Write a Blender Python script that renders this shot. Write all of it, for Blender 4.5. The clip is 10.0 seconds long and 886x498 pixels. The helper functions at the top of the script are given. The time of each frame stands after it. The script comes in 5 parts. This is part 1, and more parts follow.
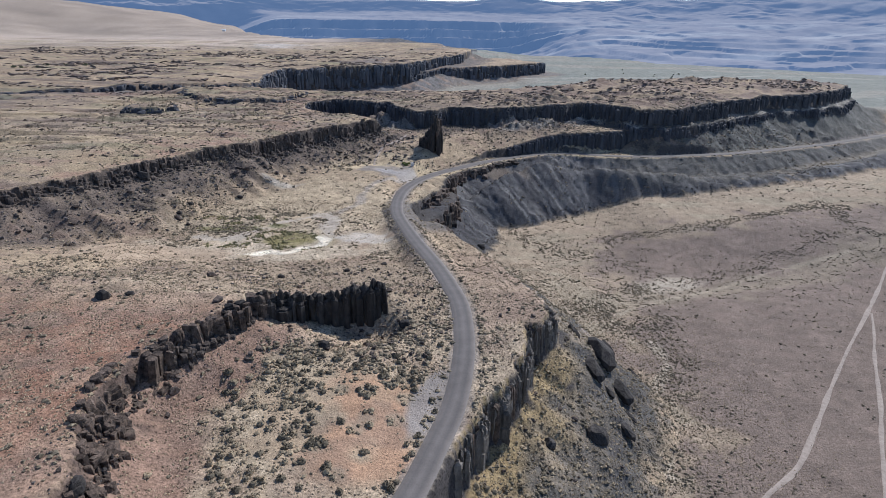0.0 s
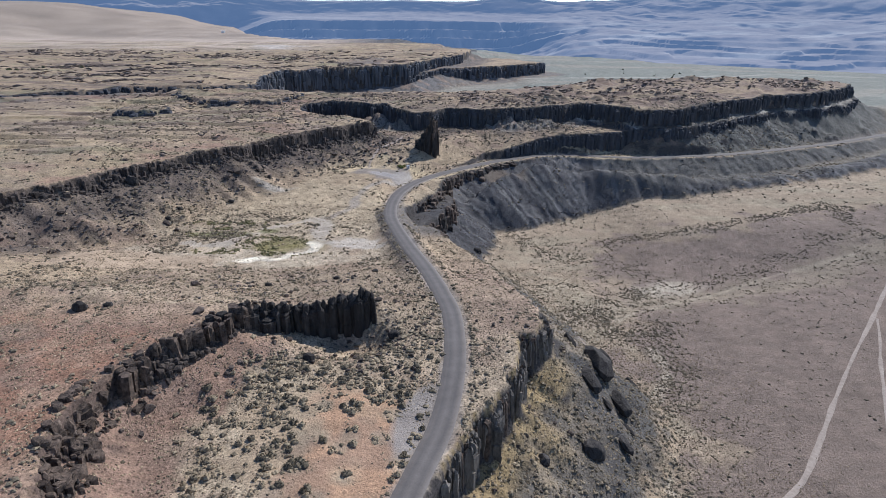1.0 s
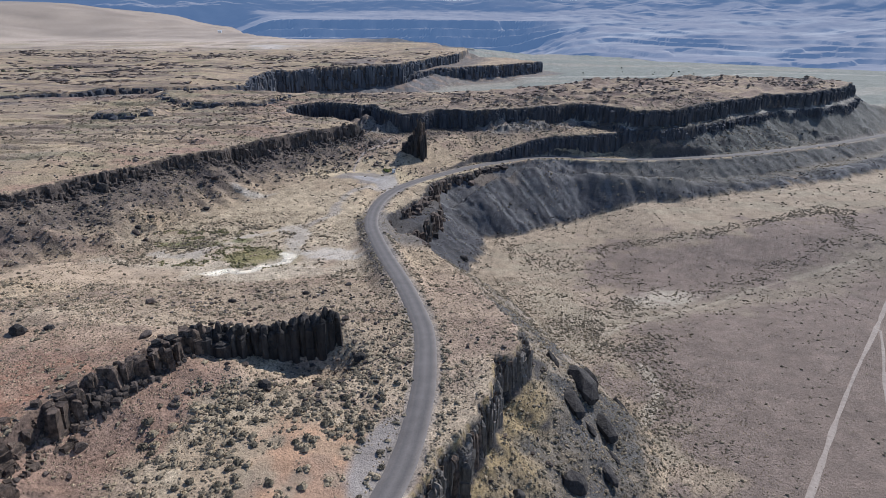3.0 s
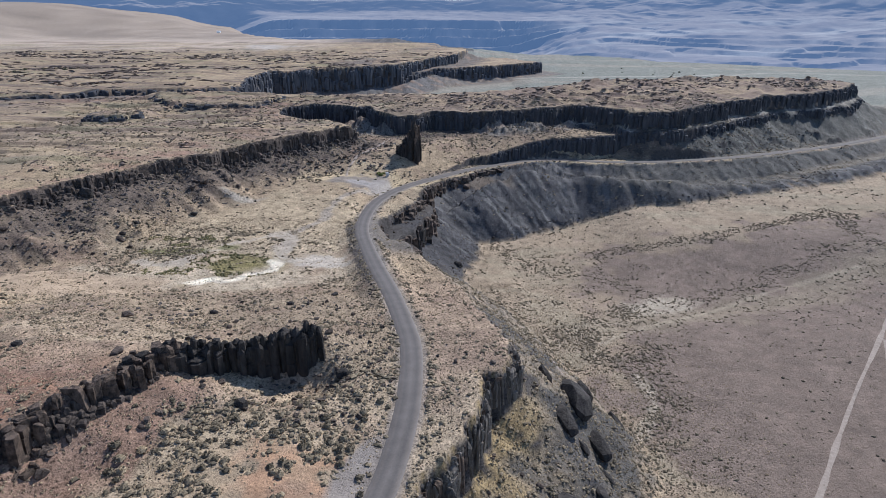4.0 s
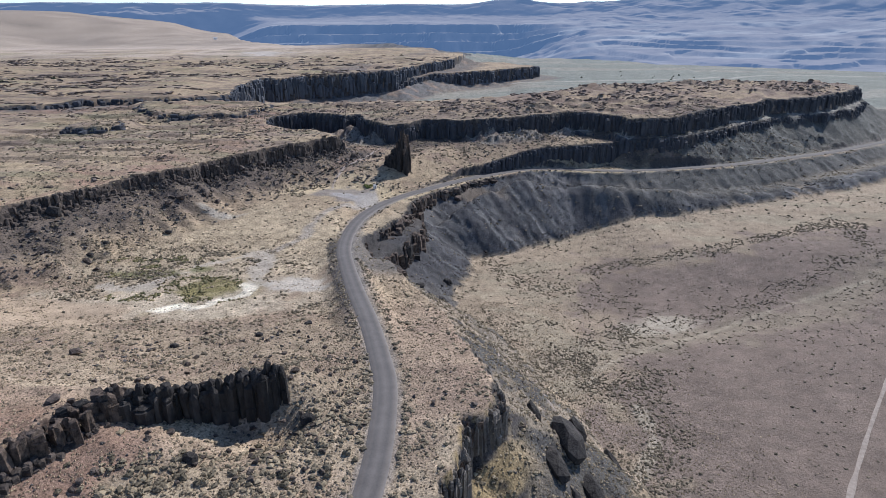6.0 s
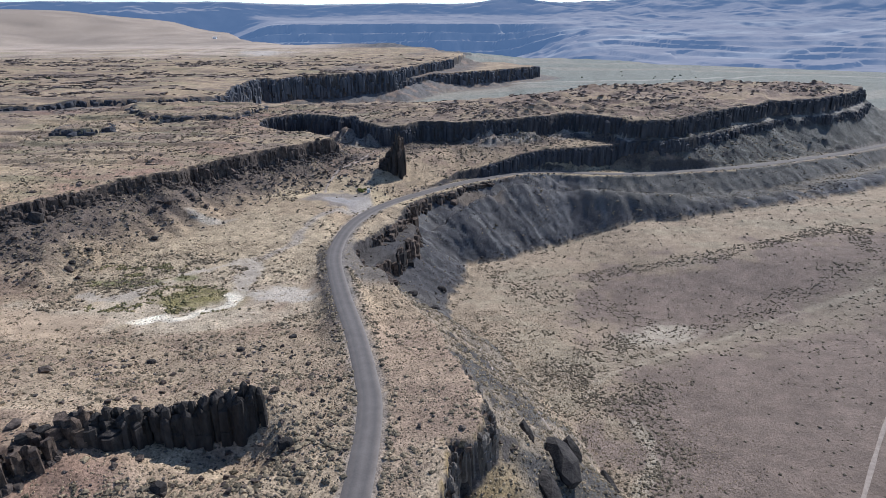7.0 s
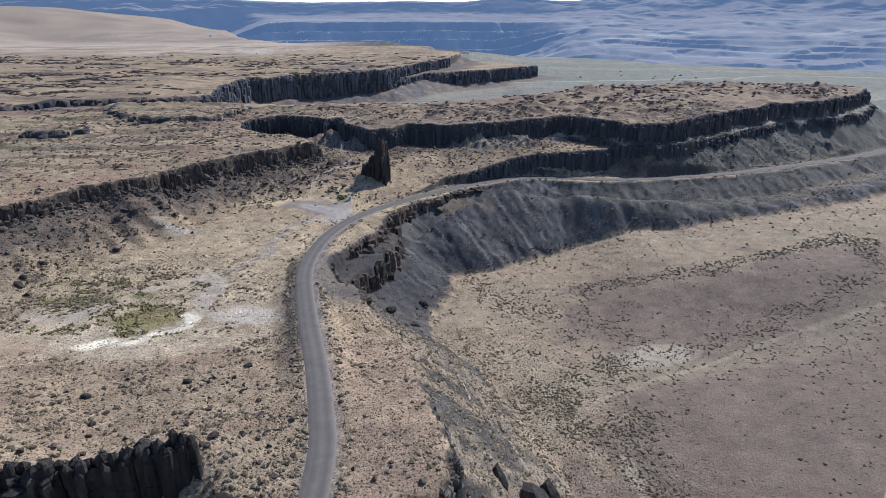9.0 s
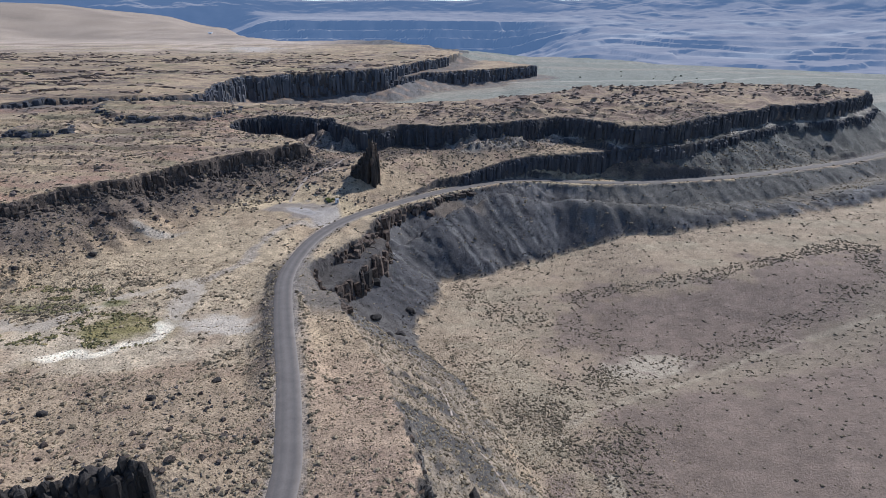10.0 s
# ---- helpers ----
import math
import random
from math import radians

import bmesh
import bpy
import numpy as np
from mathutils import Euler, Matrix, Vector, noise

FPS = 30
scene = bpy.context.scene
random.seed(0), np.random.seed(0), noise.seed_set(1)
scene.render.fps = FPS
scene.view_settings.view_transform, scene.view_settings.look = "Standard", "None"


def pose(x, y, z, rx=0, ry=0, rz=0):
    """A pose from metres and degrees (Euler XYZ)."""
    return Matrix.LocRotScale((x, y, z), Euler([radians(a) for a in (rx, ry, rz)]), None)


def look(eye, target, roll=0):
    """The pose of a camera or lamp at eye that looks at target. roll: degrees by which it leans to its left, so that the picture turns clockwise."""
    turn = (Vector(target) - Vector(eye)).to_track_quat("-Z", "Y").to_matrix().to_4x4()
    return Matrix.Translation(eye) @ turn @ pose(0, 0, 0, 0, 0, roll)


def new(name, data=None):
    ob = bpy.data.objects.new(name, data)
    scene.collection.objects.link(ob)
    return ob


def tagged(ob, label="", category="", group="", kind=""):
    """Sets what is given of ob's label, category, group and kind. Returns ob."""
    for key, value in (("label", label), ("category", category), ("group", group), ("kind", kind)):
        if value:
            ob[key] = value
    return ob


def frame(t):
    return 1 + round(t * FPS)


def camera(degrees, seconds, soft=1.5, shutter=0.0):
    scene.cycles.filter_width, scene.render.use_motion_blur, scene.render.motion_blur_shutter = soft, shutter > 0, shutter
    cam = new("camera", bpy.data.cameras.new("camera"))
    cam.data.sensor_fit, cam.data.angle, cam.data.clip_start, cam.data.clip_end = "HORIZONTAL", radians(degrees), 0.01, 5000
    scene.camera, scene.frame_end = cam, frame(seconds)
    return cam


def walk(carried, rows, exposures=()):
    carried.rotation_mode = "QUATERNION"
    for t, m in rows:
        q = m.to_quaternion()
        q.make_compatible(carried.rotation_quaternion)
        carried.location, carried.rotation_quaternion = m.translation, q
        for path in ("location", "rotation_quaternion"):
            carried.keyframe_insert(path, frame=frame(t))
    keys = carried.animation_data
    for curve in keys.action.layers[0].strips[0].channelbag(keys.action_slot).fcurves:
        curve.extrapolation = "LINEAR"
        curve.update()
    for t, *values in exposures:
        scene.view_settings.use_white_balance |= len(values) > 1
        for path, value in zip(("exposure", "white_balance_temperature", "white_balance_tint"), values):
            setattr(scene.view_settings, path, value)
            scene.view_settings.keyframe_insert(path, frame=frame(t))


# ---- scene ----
cam = camera(72.1, 10.0, soft=0.9)
PATH = [
    (0, (-0.324, -0.056, 108.265), (-0.324, 1.806, 107.534), 0.6),
    (0.5, (1.455, 3.815, 108.125), (1.452, 5.677, 107.395), 0.4),
    (1, (3.501, 7.599, 107.941), (3.495, 9.461, 107.211), 0.3),
    (1.5, (5.854, 11.314, 107.763), (5.847, 13.176, 107.032), 0.3),
    (2, (8.363, 15.011, 107.648), (8.356, 16.872, 106.916), 0.2),
    (2.5, (10.85, 18.859, 107.609), (10.841, 20.72, 106.876), 0.1),
    (4, (17.471, 31.308, 107.974), (17.457, 33.168, 107.241), 0.0),
    (4.5, (19.346, 35.662, 108.126), (19.331, 37.524, 107.395), -0.1),
    (5, (21.109, 40.235, 108.285), (21.093, 42.097, 107.556), -0.2),
    (5.5, (22.863, 44.995, 108.423), (22.845, 46.859, 107.697), -0.3),
    (5.7, (23.577, 46.912, 108.456), (23.559, 48.777, 107.734), -0.5),
    (7, (28.29, 59.386, 109.023), (28.267, 61.25, 108.299), -0.5),
    (7.5, (30.164, 64.335, 109.091), (30.138, 66.198, 108.365), -0.4),
    (8, (32.262, 69.413, 109.067), (32.236, 71.276, 108.341), -0.4),
    (8.5, (34.721, 74.488, 108.974), (34.697, 76.351, 108.247), -0.4),
    (9, (37.619, 79.494, 108.862), (37.595, 81.357, 108.133), -0.3),
    (9.5, (40.817, 84.482, 108.783), (40.793, 86.344, 108.052), -0.1),
    (10, (44.076, 89.301, 108.725), (44.049, 91.162, 107.993), -0.0),
]
walk(cam, [(t, look(eye, target, roll)) for t, eye, target, roll in PATH],
     exposures=[(0, 0.0, 6080, 10), (6, 0.0, 6080, 10), (10, -0.06, 6080, 10)])

# ---- world and sun ----
SUN_AZ, SUN_EL = radians(38), radians(41)      # azimuth clockwise from +y
world = bpy.data.worlds.new("sky")
scene.world = world
world.use_nodes = True
wn = world.node_tree
sky = wn.nodes.new("ShaderNodeTexSky")
sky.sky_type, sky.sun_disc = "NISHITA", False
sky.sun_elevation, sky.sun_rotation = SUN_EL, SUN_AZ
sky.altitude, sky.air_density, sky.dust_density, sky.ozone_density = 1200, 0.7, 0.0, 2.0
wn.links.new(sky.outputs["Color"], wn.nodes["Background"].inputs["Color"])
wn.nodes["Background"].inputs["Strength"].default_value = 0.15
sun = new("sun", bpy.data.lights.new("sun", "SUN"))
sun.data.energy, sun.data.angle, sun.data.color = 4.5, radians(0.55), (1.0, 0.96, 0.915)
SUN_DIR = Vector((math.sin(SUN_AZ) * math.cos(SUN_EL), math.cos(SUN_AZ) * math.cos(SUN_EL), math.sin(SUN_EL)))
sun.matrix_world = look(SUN_DIR * 1500, (0, 0, 0))

# ---- numeric helpers ----
rng = np.random.default_rng(7)


def hash2(ix, iy, seed):
    h = (ix.astype(np.int64) * 374761393 + iy.astype(np.int64) * 668265263 + seed * 974634777) & 0xFFFFFFFF
    h = ((h ^ (h >> 13)) * 1274126177) & 0xFFFFFFFF
    return ((h ^ (h >> 16)) & 0xFFFFFF) / float(0xFFFFFF)


def vnoise(x, y, seed=0):
    """Smooth value noise, 0 to 1."""
    x, y = np.asarray(x, float), np.asarray(y, float)
    ix, iy = np.floor(x), np.floor(y)
    fx, fy = x - ix, y - iy
    fx, fy = fx * fx * (3 - 2 * fx), fy * fy * (3 - 2 * fy)
    a, b = hash2(ix, iy, seed), hash2(ix + 1, iy, seed)
    c, d = hash2(ix, iy + 1, seed), hash2(ix + 1, iy + 1, seed)
    return (a + (b - a) * fx) * (1 - fy) + (c + (d - c) * fx) * fy


def fbm(x, y, octaves=4, seed=0):
    """Layered noise, about -1 to 1."""
    total, amp, norm = 0.0, 1.0, 0.0
    for i in range(octaves):
        total = total + amp * (2 * vnoise(x * 2 ** i + 17.3 * i, y * 2 ** i - 9.1 * i, seed + i) - 1)
        norm += amp
        amp *= 0.52
    return total / norm * 1.35


def sstep(a, b, v):
    t = np.clip((v - a) / (b - a), 0, 1)
    return t * t * (3 - 2 * t)


def mix(a, b, w):
    return a + (b - a) * w


def near_line(poly, x, y, closed=False, blend=False):
    """Distance to a polyline of rows (x, y, values ...), the values at the nearest point, and the way along."""
    poly = np.asarray(poly, float)
    ends = np.roll(poly, -1, 0) if closed else poly[1:]
    best = np.full(np.shape(x), 1e18)
    vals = [np.zeros(np.shape(x)) for _ in range(poly.shape[1] - 2)]
    along, run, weight = np.zeros(np.shape(x)), 0.0, np.zeros(np.shape(x))
    for a, b in zip(poly[: len(ends)], ends):
        dx, dy = b[0] - a[0], b[1] - a[1]
        length = math.hypot(dx, dy) or 1e-6
        t = np.clip(((x - a[0]) * dx + (y - a[1]) * dy) / length ** 2, 0, 1)
        d = (x - a[0] - t * dx) ** 2 + (y - a[1] - t * dy) ** 2
        m = d < best
        best = np.where(m, d, best)
        w = length / (d + 4) ** 2.5 if blend else 0
        for i in range(len(vals)):
            v = a[2 + i] + (b[2 + i] - a[2 + i]) * t
            vals[i] = vals[i] + v * w if blend else np.where(m, v, vals[i])
        weight = weight + w
        along = np.where(m, run + t * length, along)
        run += length
    if blend:
        vals = [v / weight for v in vals]
    return np.sqrt(best), vals, along


def inside(poly, x, y):
    poly = np.asarray(poly, float)
    res = np.zeros(np.shape(x), bool)
    for a, b in zip(poly, np.roll(poly, -1, 0)):
        if a[1] != b[1]:
            res ^= ((a[1] > y) != (b[1] > y)) & (x < (b[0] - a[0]) * (y - a[1]) / (b[1] - a[1]) + a[0])
    return res


def smooth_line(pts, step):
    """Catmull-Rom through the points, resampled about every step metres."""
    p = np.asarray(pts, float)
    p = np.vstack([2 * p[0] - p[1], p, 2 * p[-1] - p[-2]])
    out = []
    for i in range(1, len(p) - 2):
        n = max(2, int(np.linalg.norm(p[i + 1] - p[i]) / step))
        for t in np.arange(n) / n:
            out.append(0.5 * (2 * p[i] + (p[i + 1] - p[i - 1]) * t + (2 * p[i - 1] - 5 * p[i] + 4 * p[i + 1] - p[i + 2]) * t * t
                              + (3 * p[i] - p[i - 1] - 3 * p[i + 1] + p[i + 2]) * t ** 3))
    out.append(p[-2])
    return np.array(out)


# ---- plan: rows of x, y and values ----
ROAD = smooth_line([(-34, 40, 6), (-22, 75, 6), (-8, 106, 6), (-2, 124, 6), (3, 141, 6), (6, 160, 7), (7, 177, 8), (6, 200, 8), (2, 219, 7.8), (-4, 242, 7),
                    (-13, 272, 5.2), (-20, 297, 4), (-26, 323, 2.8), (-28, 351, 1.2), (-26, 379, 0), (-19, 405, -1), (-6, 430, -2), (16, 456, -2.6),
                    (37, 477, -3), (59, 495, -3.6), (82, 509, -4), (107.5, 515, -4.9), (141.5, 514, -6.2), (173.5, 518, -7.4), (209, 529, -8.6), (264, 549, -10.5),
                    (331, 585, -13), (393, 620, -15), (472, 670, -16.5), (640, 775, -21), (900, 930, -25)], 3.0)
BACK_ROAD = ROAD[ROAD[:, 1] > 385]
# rim of the upland above the valley: cliff height, slope below it
SHELF = [(-75, 0, 10, .6), (-40, 60, 11, .66), (-14, 95, 13, .68), (-6, 108, 14, .7), (2, 124, 14, .7), (7, 136, 14, .7), (13, 147, 14, .7), (19, 156, 14, .68),
         (20, 163, 15, .68), (25, 167, 14, .68), (28, 180, 15, .68), (25, 184, 15, .68), (32, 184, 14, .68), (37, 192, 13, .68), (37, 205, 6, .7), (33, 220, 2.6, .78),
         (29, 232, 1.6, .8), (22, 255, 1, .85), (10, 283, 1, .82), (-3, 308, 3, .75), (-13, 324, 8, .66), (-18, 340, 11, .62), (-16, 355, 13, .64),
         (-12, 369, 13, .68), (-7, 384, 13, .70), (-1, 402, 12, .70), (2, 420, 10, .66), (7, 434, 6, .62), (22, 450, 4, .58), (42, 471, 3, .57), (63, 489, 2, .57),
         (85, 502.5, 2, .58), (108, 508, 2, .66), (141, 507, 1, .7), (175, 511, 1, .7), (211.5, 522, 1, .7), (267, 542, 1, .66), (334.5, 578, 1, .62),
         (397, 613.5, 1, .55), (476, 663, 1, .45), (644, 768, 0, .3), (905, 923, 0, .2), (1200, 1300, 0, .2), (600, 1700, 0, .1), (-2500, 1700, 0, .1), (-2500, -300, 0, .3), (-300, -300, 4, .5)]
# plateau that closes the upland: left rim, back rim and the mesa over the road
PLATEAU = [(-1500, 60, 4, .4), (-420, 140, 5, .4), (-265, 215, 6, .4), (-218, 268, 6, .4), (-194, 308, 6, .4), (-173, 346, 6, .4), (-141, 390, 6, .42), (-113, 432, 8.5, .44),
           (-88, 463, 10, .46), (-63, 487, 9, .5), (-57, 497, 8, .5), (-70, 510, 6, .6), (-100, 527, 8, .6), (-126, 545, 10, .6), (-127, 574, 14, .5),
           (-103, 592, 16, .5), (-86, 588, 16, .5), (-64, 577, 16, .5), (-54, 586, 15, .55), (-42, 557, 13, .6), (-22, 542, 12, .6), (-8, 543, 13, .6), (5, 556, 15, .5),
           (35, 552, 16, .5), (66, 555, 16, .6), (102, 572, 15, .7), (130, 592, 15, .7), (150, 576, 13, .8), (172, 557, 12, .8), (193, 551, 12, .8), (221, 562, 13, .8),
           (286, 616, 13, .8), (344, 657, 12, .8), (390, 672, 12, .8), (440, 706, 12, .75), (486, 758, 11, .7), (488, 785, 8, .5),
           (410, 812, 5, .3), (300, 812, 4, .3), (200, 790, 4, .3), (125, 728, 3, .25), (70, 686, 1, .16), (0, 665, 0, .16), (-100, 655, 0, .15), (-200, 650, 1, .13),
           (-300, 640, 2, .08), (-420, 610, 3, .03), (-800, 640, 2, .02), (-1500, 700, 0, .02)]
# lower tier of the mesa's wall, below a ledge
MESA_LOW = [(126, 580, 14, .7), (146, 566, 17, .7), (167, 547, 19, .7), (194, 541, 18, .7), (227, 553, 18, .66), (292, 607, 15, .62), (350, 648, 12, .58), (396, 662, 11, .58), (448, 697, 9, .58),
            (496, 752, 6, .6), (480, 792, 2, .5), (300, 800, 0, .3), (150, 650, 0, .5)]
# low rim along the back of the road, under the mesa
BANK = [(-14, 441, 1.5, .3), (-4, 444, 2, .3), (15, 462.5, 3.5, .34), (35, 484, 5.5, .4), (58, 502.5, 8, .5), (83, 517, 10, .5), (108, 528, 13, .5), (131, 530, 15, .55), (160, 543, 14, .6),
        (196, 557, 10, .6), (232, 580, 5, .6), (256, 600, 2, .6), (240, 640, 1, .6), (100, 640, 1, .5), (-60, 600, 0, .2), (-90, 520, 0, .15), (-60, 470, 0, .15), (-30, 448, 1, .2)]
# knoll in the near left corner
KNOLL = [(-66, 40, 4, .6), (-70, 80, 4, .6), (-75, 96, 4, .6), (-79, 108, 4.5, .6), (-85, 123, 5, .58), (-84, 135, 5, .56), (-79, 146, 5, .52), (-73, 153, 4.5, .48), (-69, 161, 4, .42),
         (-66, 168, 4, .4), (-70, 178, 1, .3), (-95, 184, 0, .28), (-140, 190, 0, .25), (-240, 200, 0, .2), (-320, 100, 0, .3), (-200, 0, 0, .3)]
BUTTRESS = [(-14, 328, 6, .62), (-8, 338, 9, .62), (-4, 352, 10, .64), (1, 366, 10, .68), (6, 380, 10, .7), (8, 393, 9, .7), (5, 403, 6, .7), (-6, 404, 1, .5), (-20, 350, 1, .5)]
# low ledges on the plateau
LEDGES = [(-262, 509, 3, .4), (-248, 505, 4.5, .4), (-236, 507, 5, .4), (-226, 514, 3, .4), (-238, 530, 0, .2), (-262, 526, 0, .2)]
LEDGE2 = [(-216, 566, 6, .4), (-196, 561, 7, .4), (-176, 566, 5, .4), (-158, 569, 8, .4), (-144, 582, 8, .4), (-138, 612, 6, .4), (-160, 645, 1, .4), (-270, 645, 1, .3), (-250, 596, 2, .2)]
# far step and its lower tier
STEP = [(-1500, 640, 4, .3), (-800, 600, 6, .4), (-420, 612, 7, .4), (-372, 640, 8, .4), (-345, 684, 9, .4), (-297, 690, 9, .4), (-247, 715, 11, .4), (-224, 755, 15, .4), (-243, 850, 24, .35), (-236, 930, 30, .4),
        (-178, 985, 32, .4), (-125, 1015, 32, .4), (-62, 1060, 30, .4), (-30, 1160, 20, .4), (30, 1290, 16, .4), (60, 1450, 10, .3), (-100, 1750, 0, .1), (-1500, 1750, 0, .1)]
TIER = [(-110, 1040, 14, .5), (-60, 1075, 18, .5), (-10, 1165, 20, .5), (82, 1228, 20, .5), (160, 1290, 20, .5), (204, 1330, 20, .5), (150, 1430, 8, .3), (0, 1500, 4, .2), (-100, 1200, 2, .3)]
FARTOP = [(-2600, 1150), (-900, 1250), (-300, 1300), (20, 1380), (48, 1433), (0, 1600), (-30, 1715), (-157, 1954), (-300, 1950), (-406, 1890), (-620, 2150), (-900, 2700), (-960, 3000), (-2600, 3000)]
FEATHERS = [(-19, 190.5), (-30, 187.5), (-44, 182.5), (-55, 178), (-63, 173.5), (-68, 168)]
TRACK = smooth_line([(70, 100), (86, 134), (103, 152), (121, 166), (139, 187), (160, 213), (187, 245), (217, 279), (247, 314), (280, 352), (330, 392), (420, 455)], 3)
TRACK2 = smooth_line([(120, 120), (142, 152), (158, 178), (176, 206), (194, 237), (210, 262), (222, 282)], 3)
WASH = smooth_line([(420, 430), (293, 377), (245, 351), (198, 328), (166, 318), (132, 311), (100, 300), (70, 275), (45, 268)], 4)
CLUMPS = [(-28.4, 143), (-21.4, 144), (-10, 143.5), (-32, 130), (-26.7, 131.5), (-20, 133), (-22.5, 129), (-13, 134.6), (-37.5, 126), (-31, 121), (-20, 119.5), (-7.5, 127),
          (-39.7, 144.5), (-40.7, 138), (-25, 113), (-34, 112)]
BANDS = [smooth_line([(112, 385), (129, 393), (166, 398), (219, 415), (255, 431), (292, 449)], 3), smooth_line([(300, 440), (291, 430), (283, 408), (286, 388), (310, 372)], 3)]
THICKETS = [smooth_line([(42, 420), (66, 371), (88, 362), (110, 356), (124, 334), (127, 320)], 3), smooth_line([(111, 313), (123, 323), (141, 331), (163, 336), (186, 346), (223, 364), (268, 390)], 3),
            smooth_line([(76, 293), (84, 272), (94, 260), (111, 272), (124, 279)], 3), smooth_line([(102, 250), (103, 231), (93, 213), (86, 196), (83, 180), (80, 160)], 3)]
PLAIN_ROAD = smooth_line([(150, 1240), (259, 1256), (380, 1264), (512, 1278), (657, 1372), (744, 1390), (900, 1340)], 20)
CONES = [(58, 551, 24, .5), (84, 560, 23.5, .5), (-58, 566, 24, .6), (-38, 548, 22, .6), (126, 578, 19, .6), (262, 588, 8, .6), (318, 628, 9, .6), (372, 654, 9, .6)]
WAY = smooth_line([(-58, 278), (-58, 288), (-59, 301), (-61, 320), (-55, 332), (-49, 345), (-50, 358), (-46, 380), (-38, 392), (-27, 400)], 3)
SAND = smooth_line([(-123, 284), (-108, 279), (-92, 297), (-85, 306), (-76, 312), (-66, 318), (-59, 309), (-60, 294), (-59, 283)], 3)
TOEPATH = smooth_line([(98, 250), (99, 231), (89, 213), (82, 196), (79, 180), (76, 160)], 3)
EDGE = smooth_line([(84, 268), (94, 282), (119, 298), (144, 311), (179, 330), (214, 346), (261, 364)], 3)
POND = smooth_line([(-89, 258), (-85, 259), (-82, 262.5), (-77, 261.5), (-72, 261.5), (-70, 265), (-67, 270), (-61, 272), (-59, 278), (-61, 283)], 1.0)


def warp(x, y):
    return (x + 3.2 * fbm(x / 21, y / 21, 3, 11) + 1.1 * fbm(x / 4.5, y / 4.5, 2, 15),
            y + 3.2 * fbm(x / 21, y / 21, 3, 21) + 1.1 * fbm(x / 4.5, y / 4.5, 2, 25))


def rim_field(poly, x, y):
    wx, wy = warp(x, y)
    d, (c, k), s = near_line(poly, wx, wy, True, True)
    c = c * (1 + (.28 + .3 * sstep(-60, -110, x) * sstep(520, 480, y)) * np.minimum(1, 6 / (c + .1)) * fbm(x / 17, y / 17, 3, 29))
    return np.where(inside(poly, wx, wy), -d, d), c, k, s


def profile(d, c, k):
    """Drop below the top at distance d outside a rim: cliff, then a slope."""
    w = 1.2 + 0.1 * c
    return c * sstep(0, 1, np.clip(d, 0, None) / w) + k * np.clip(d - 0.6 * w, 0, None)


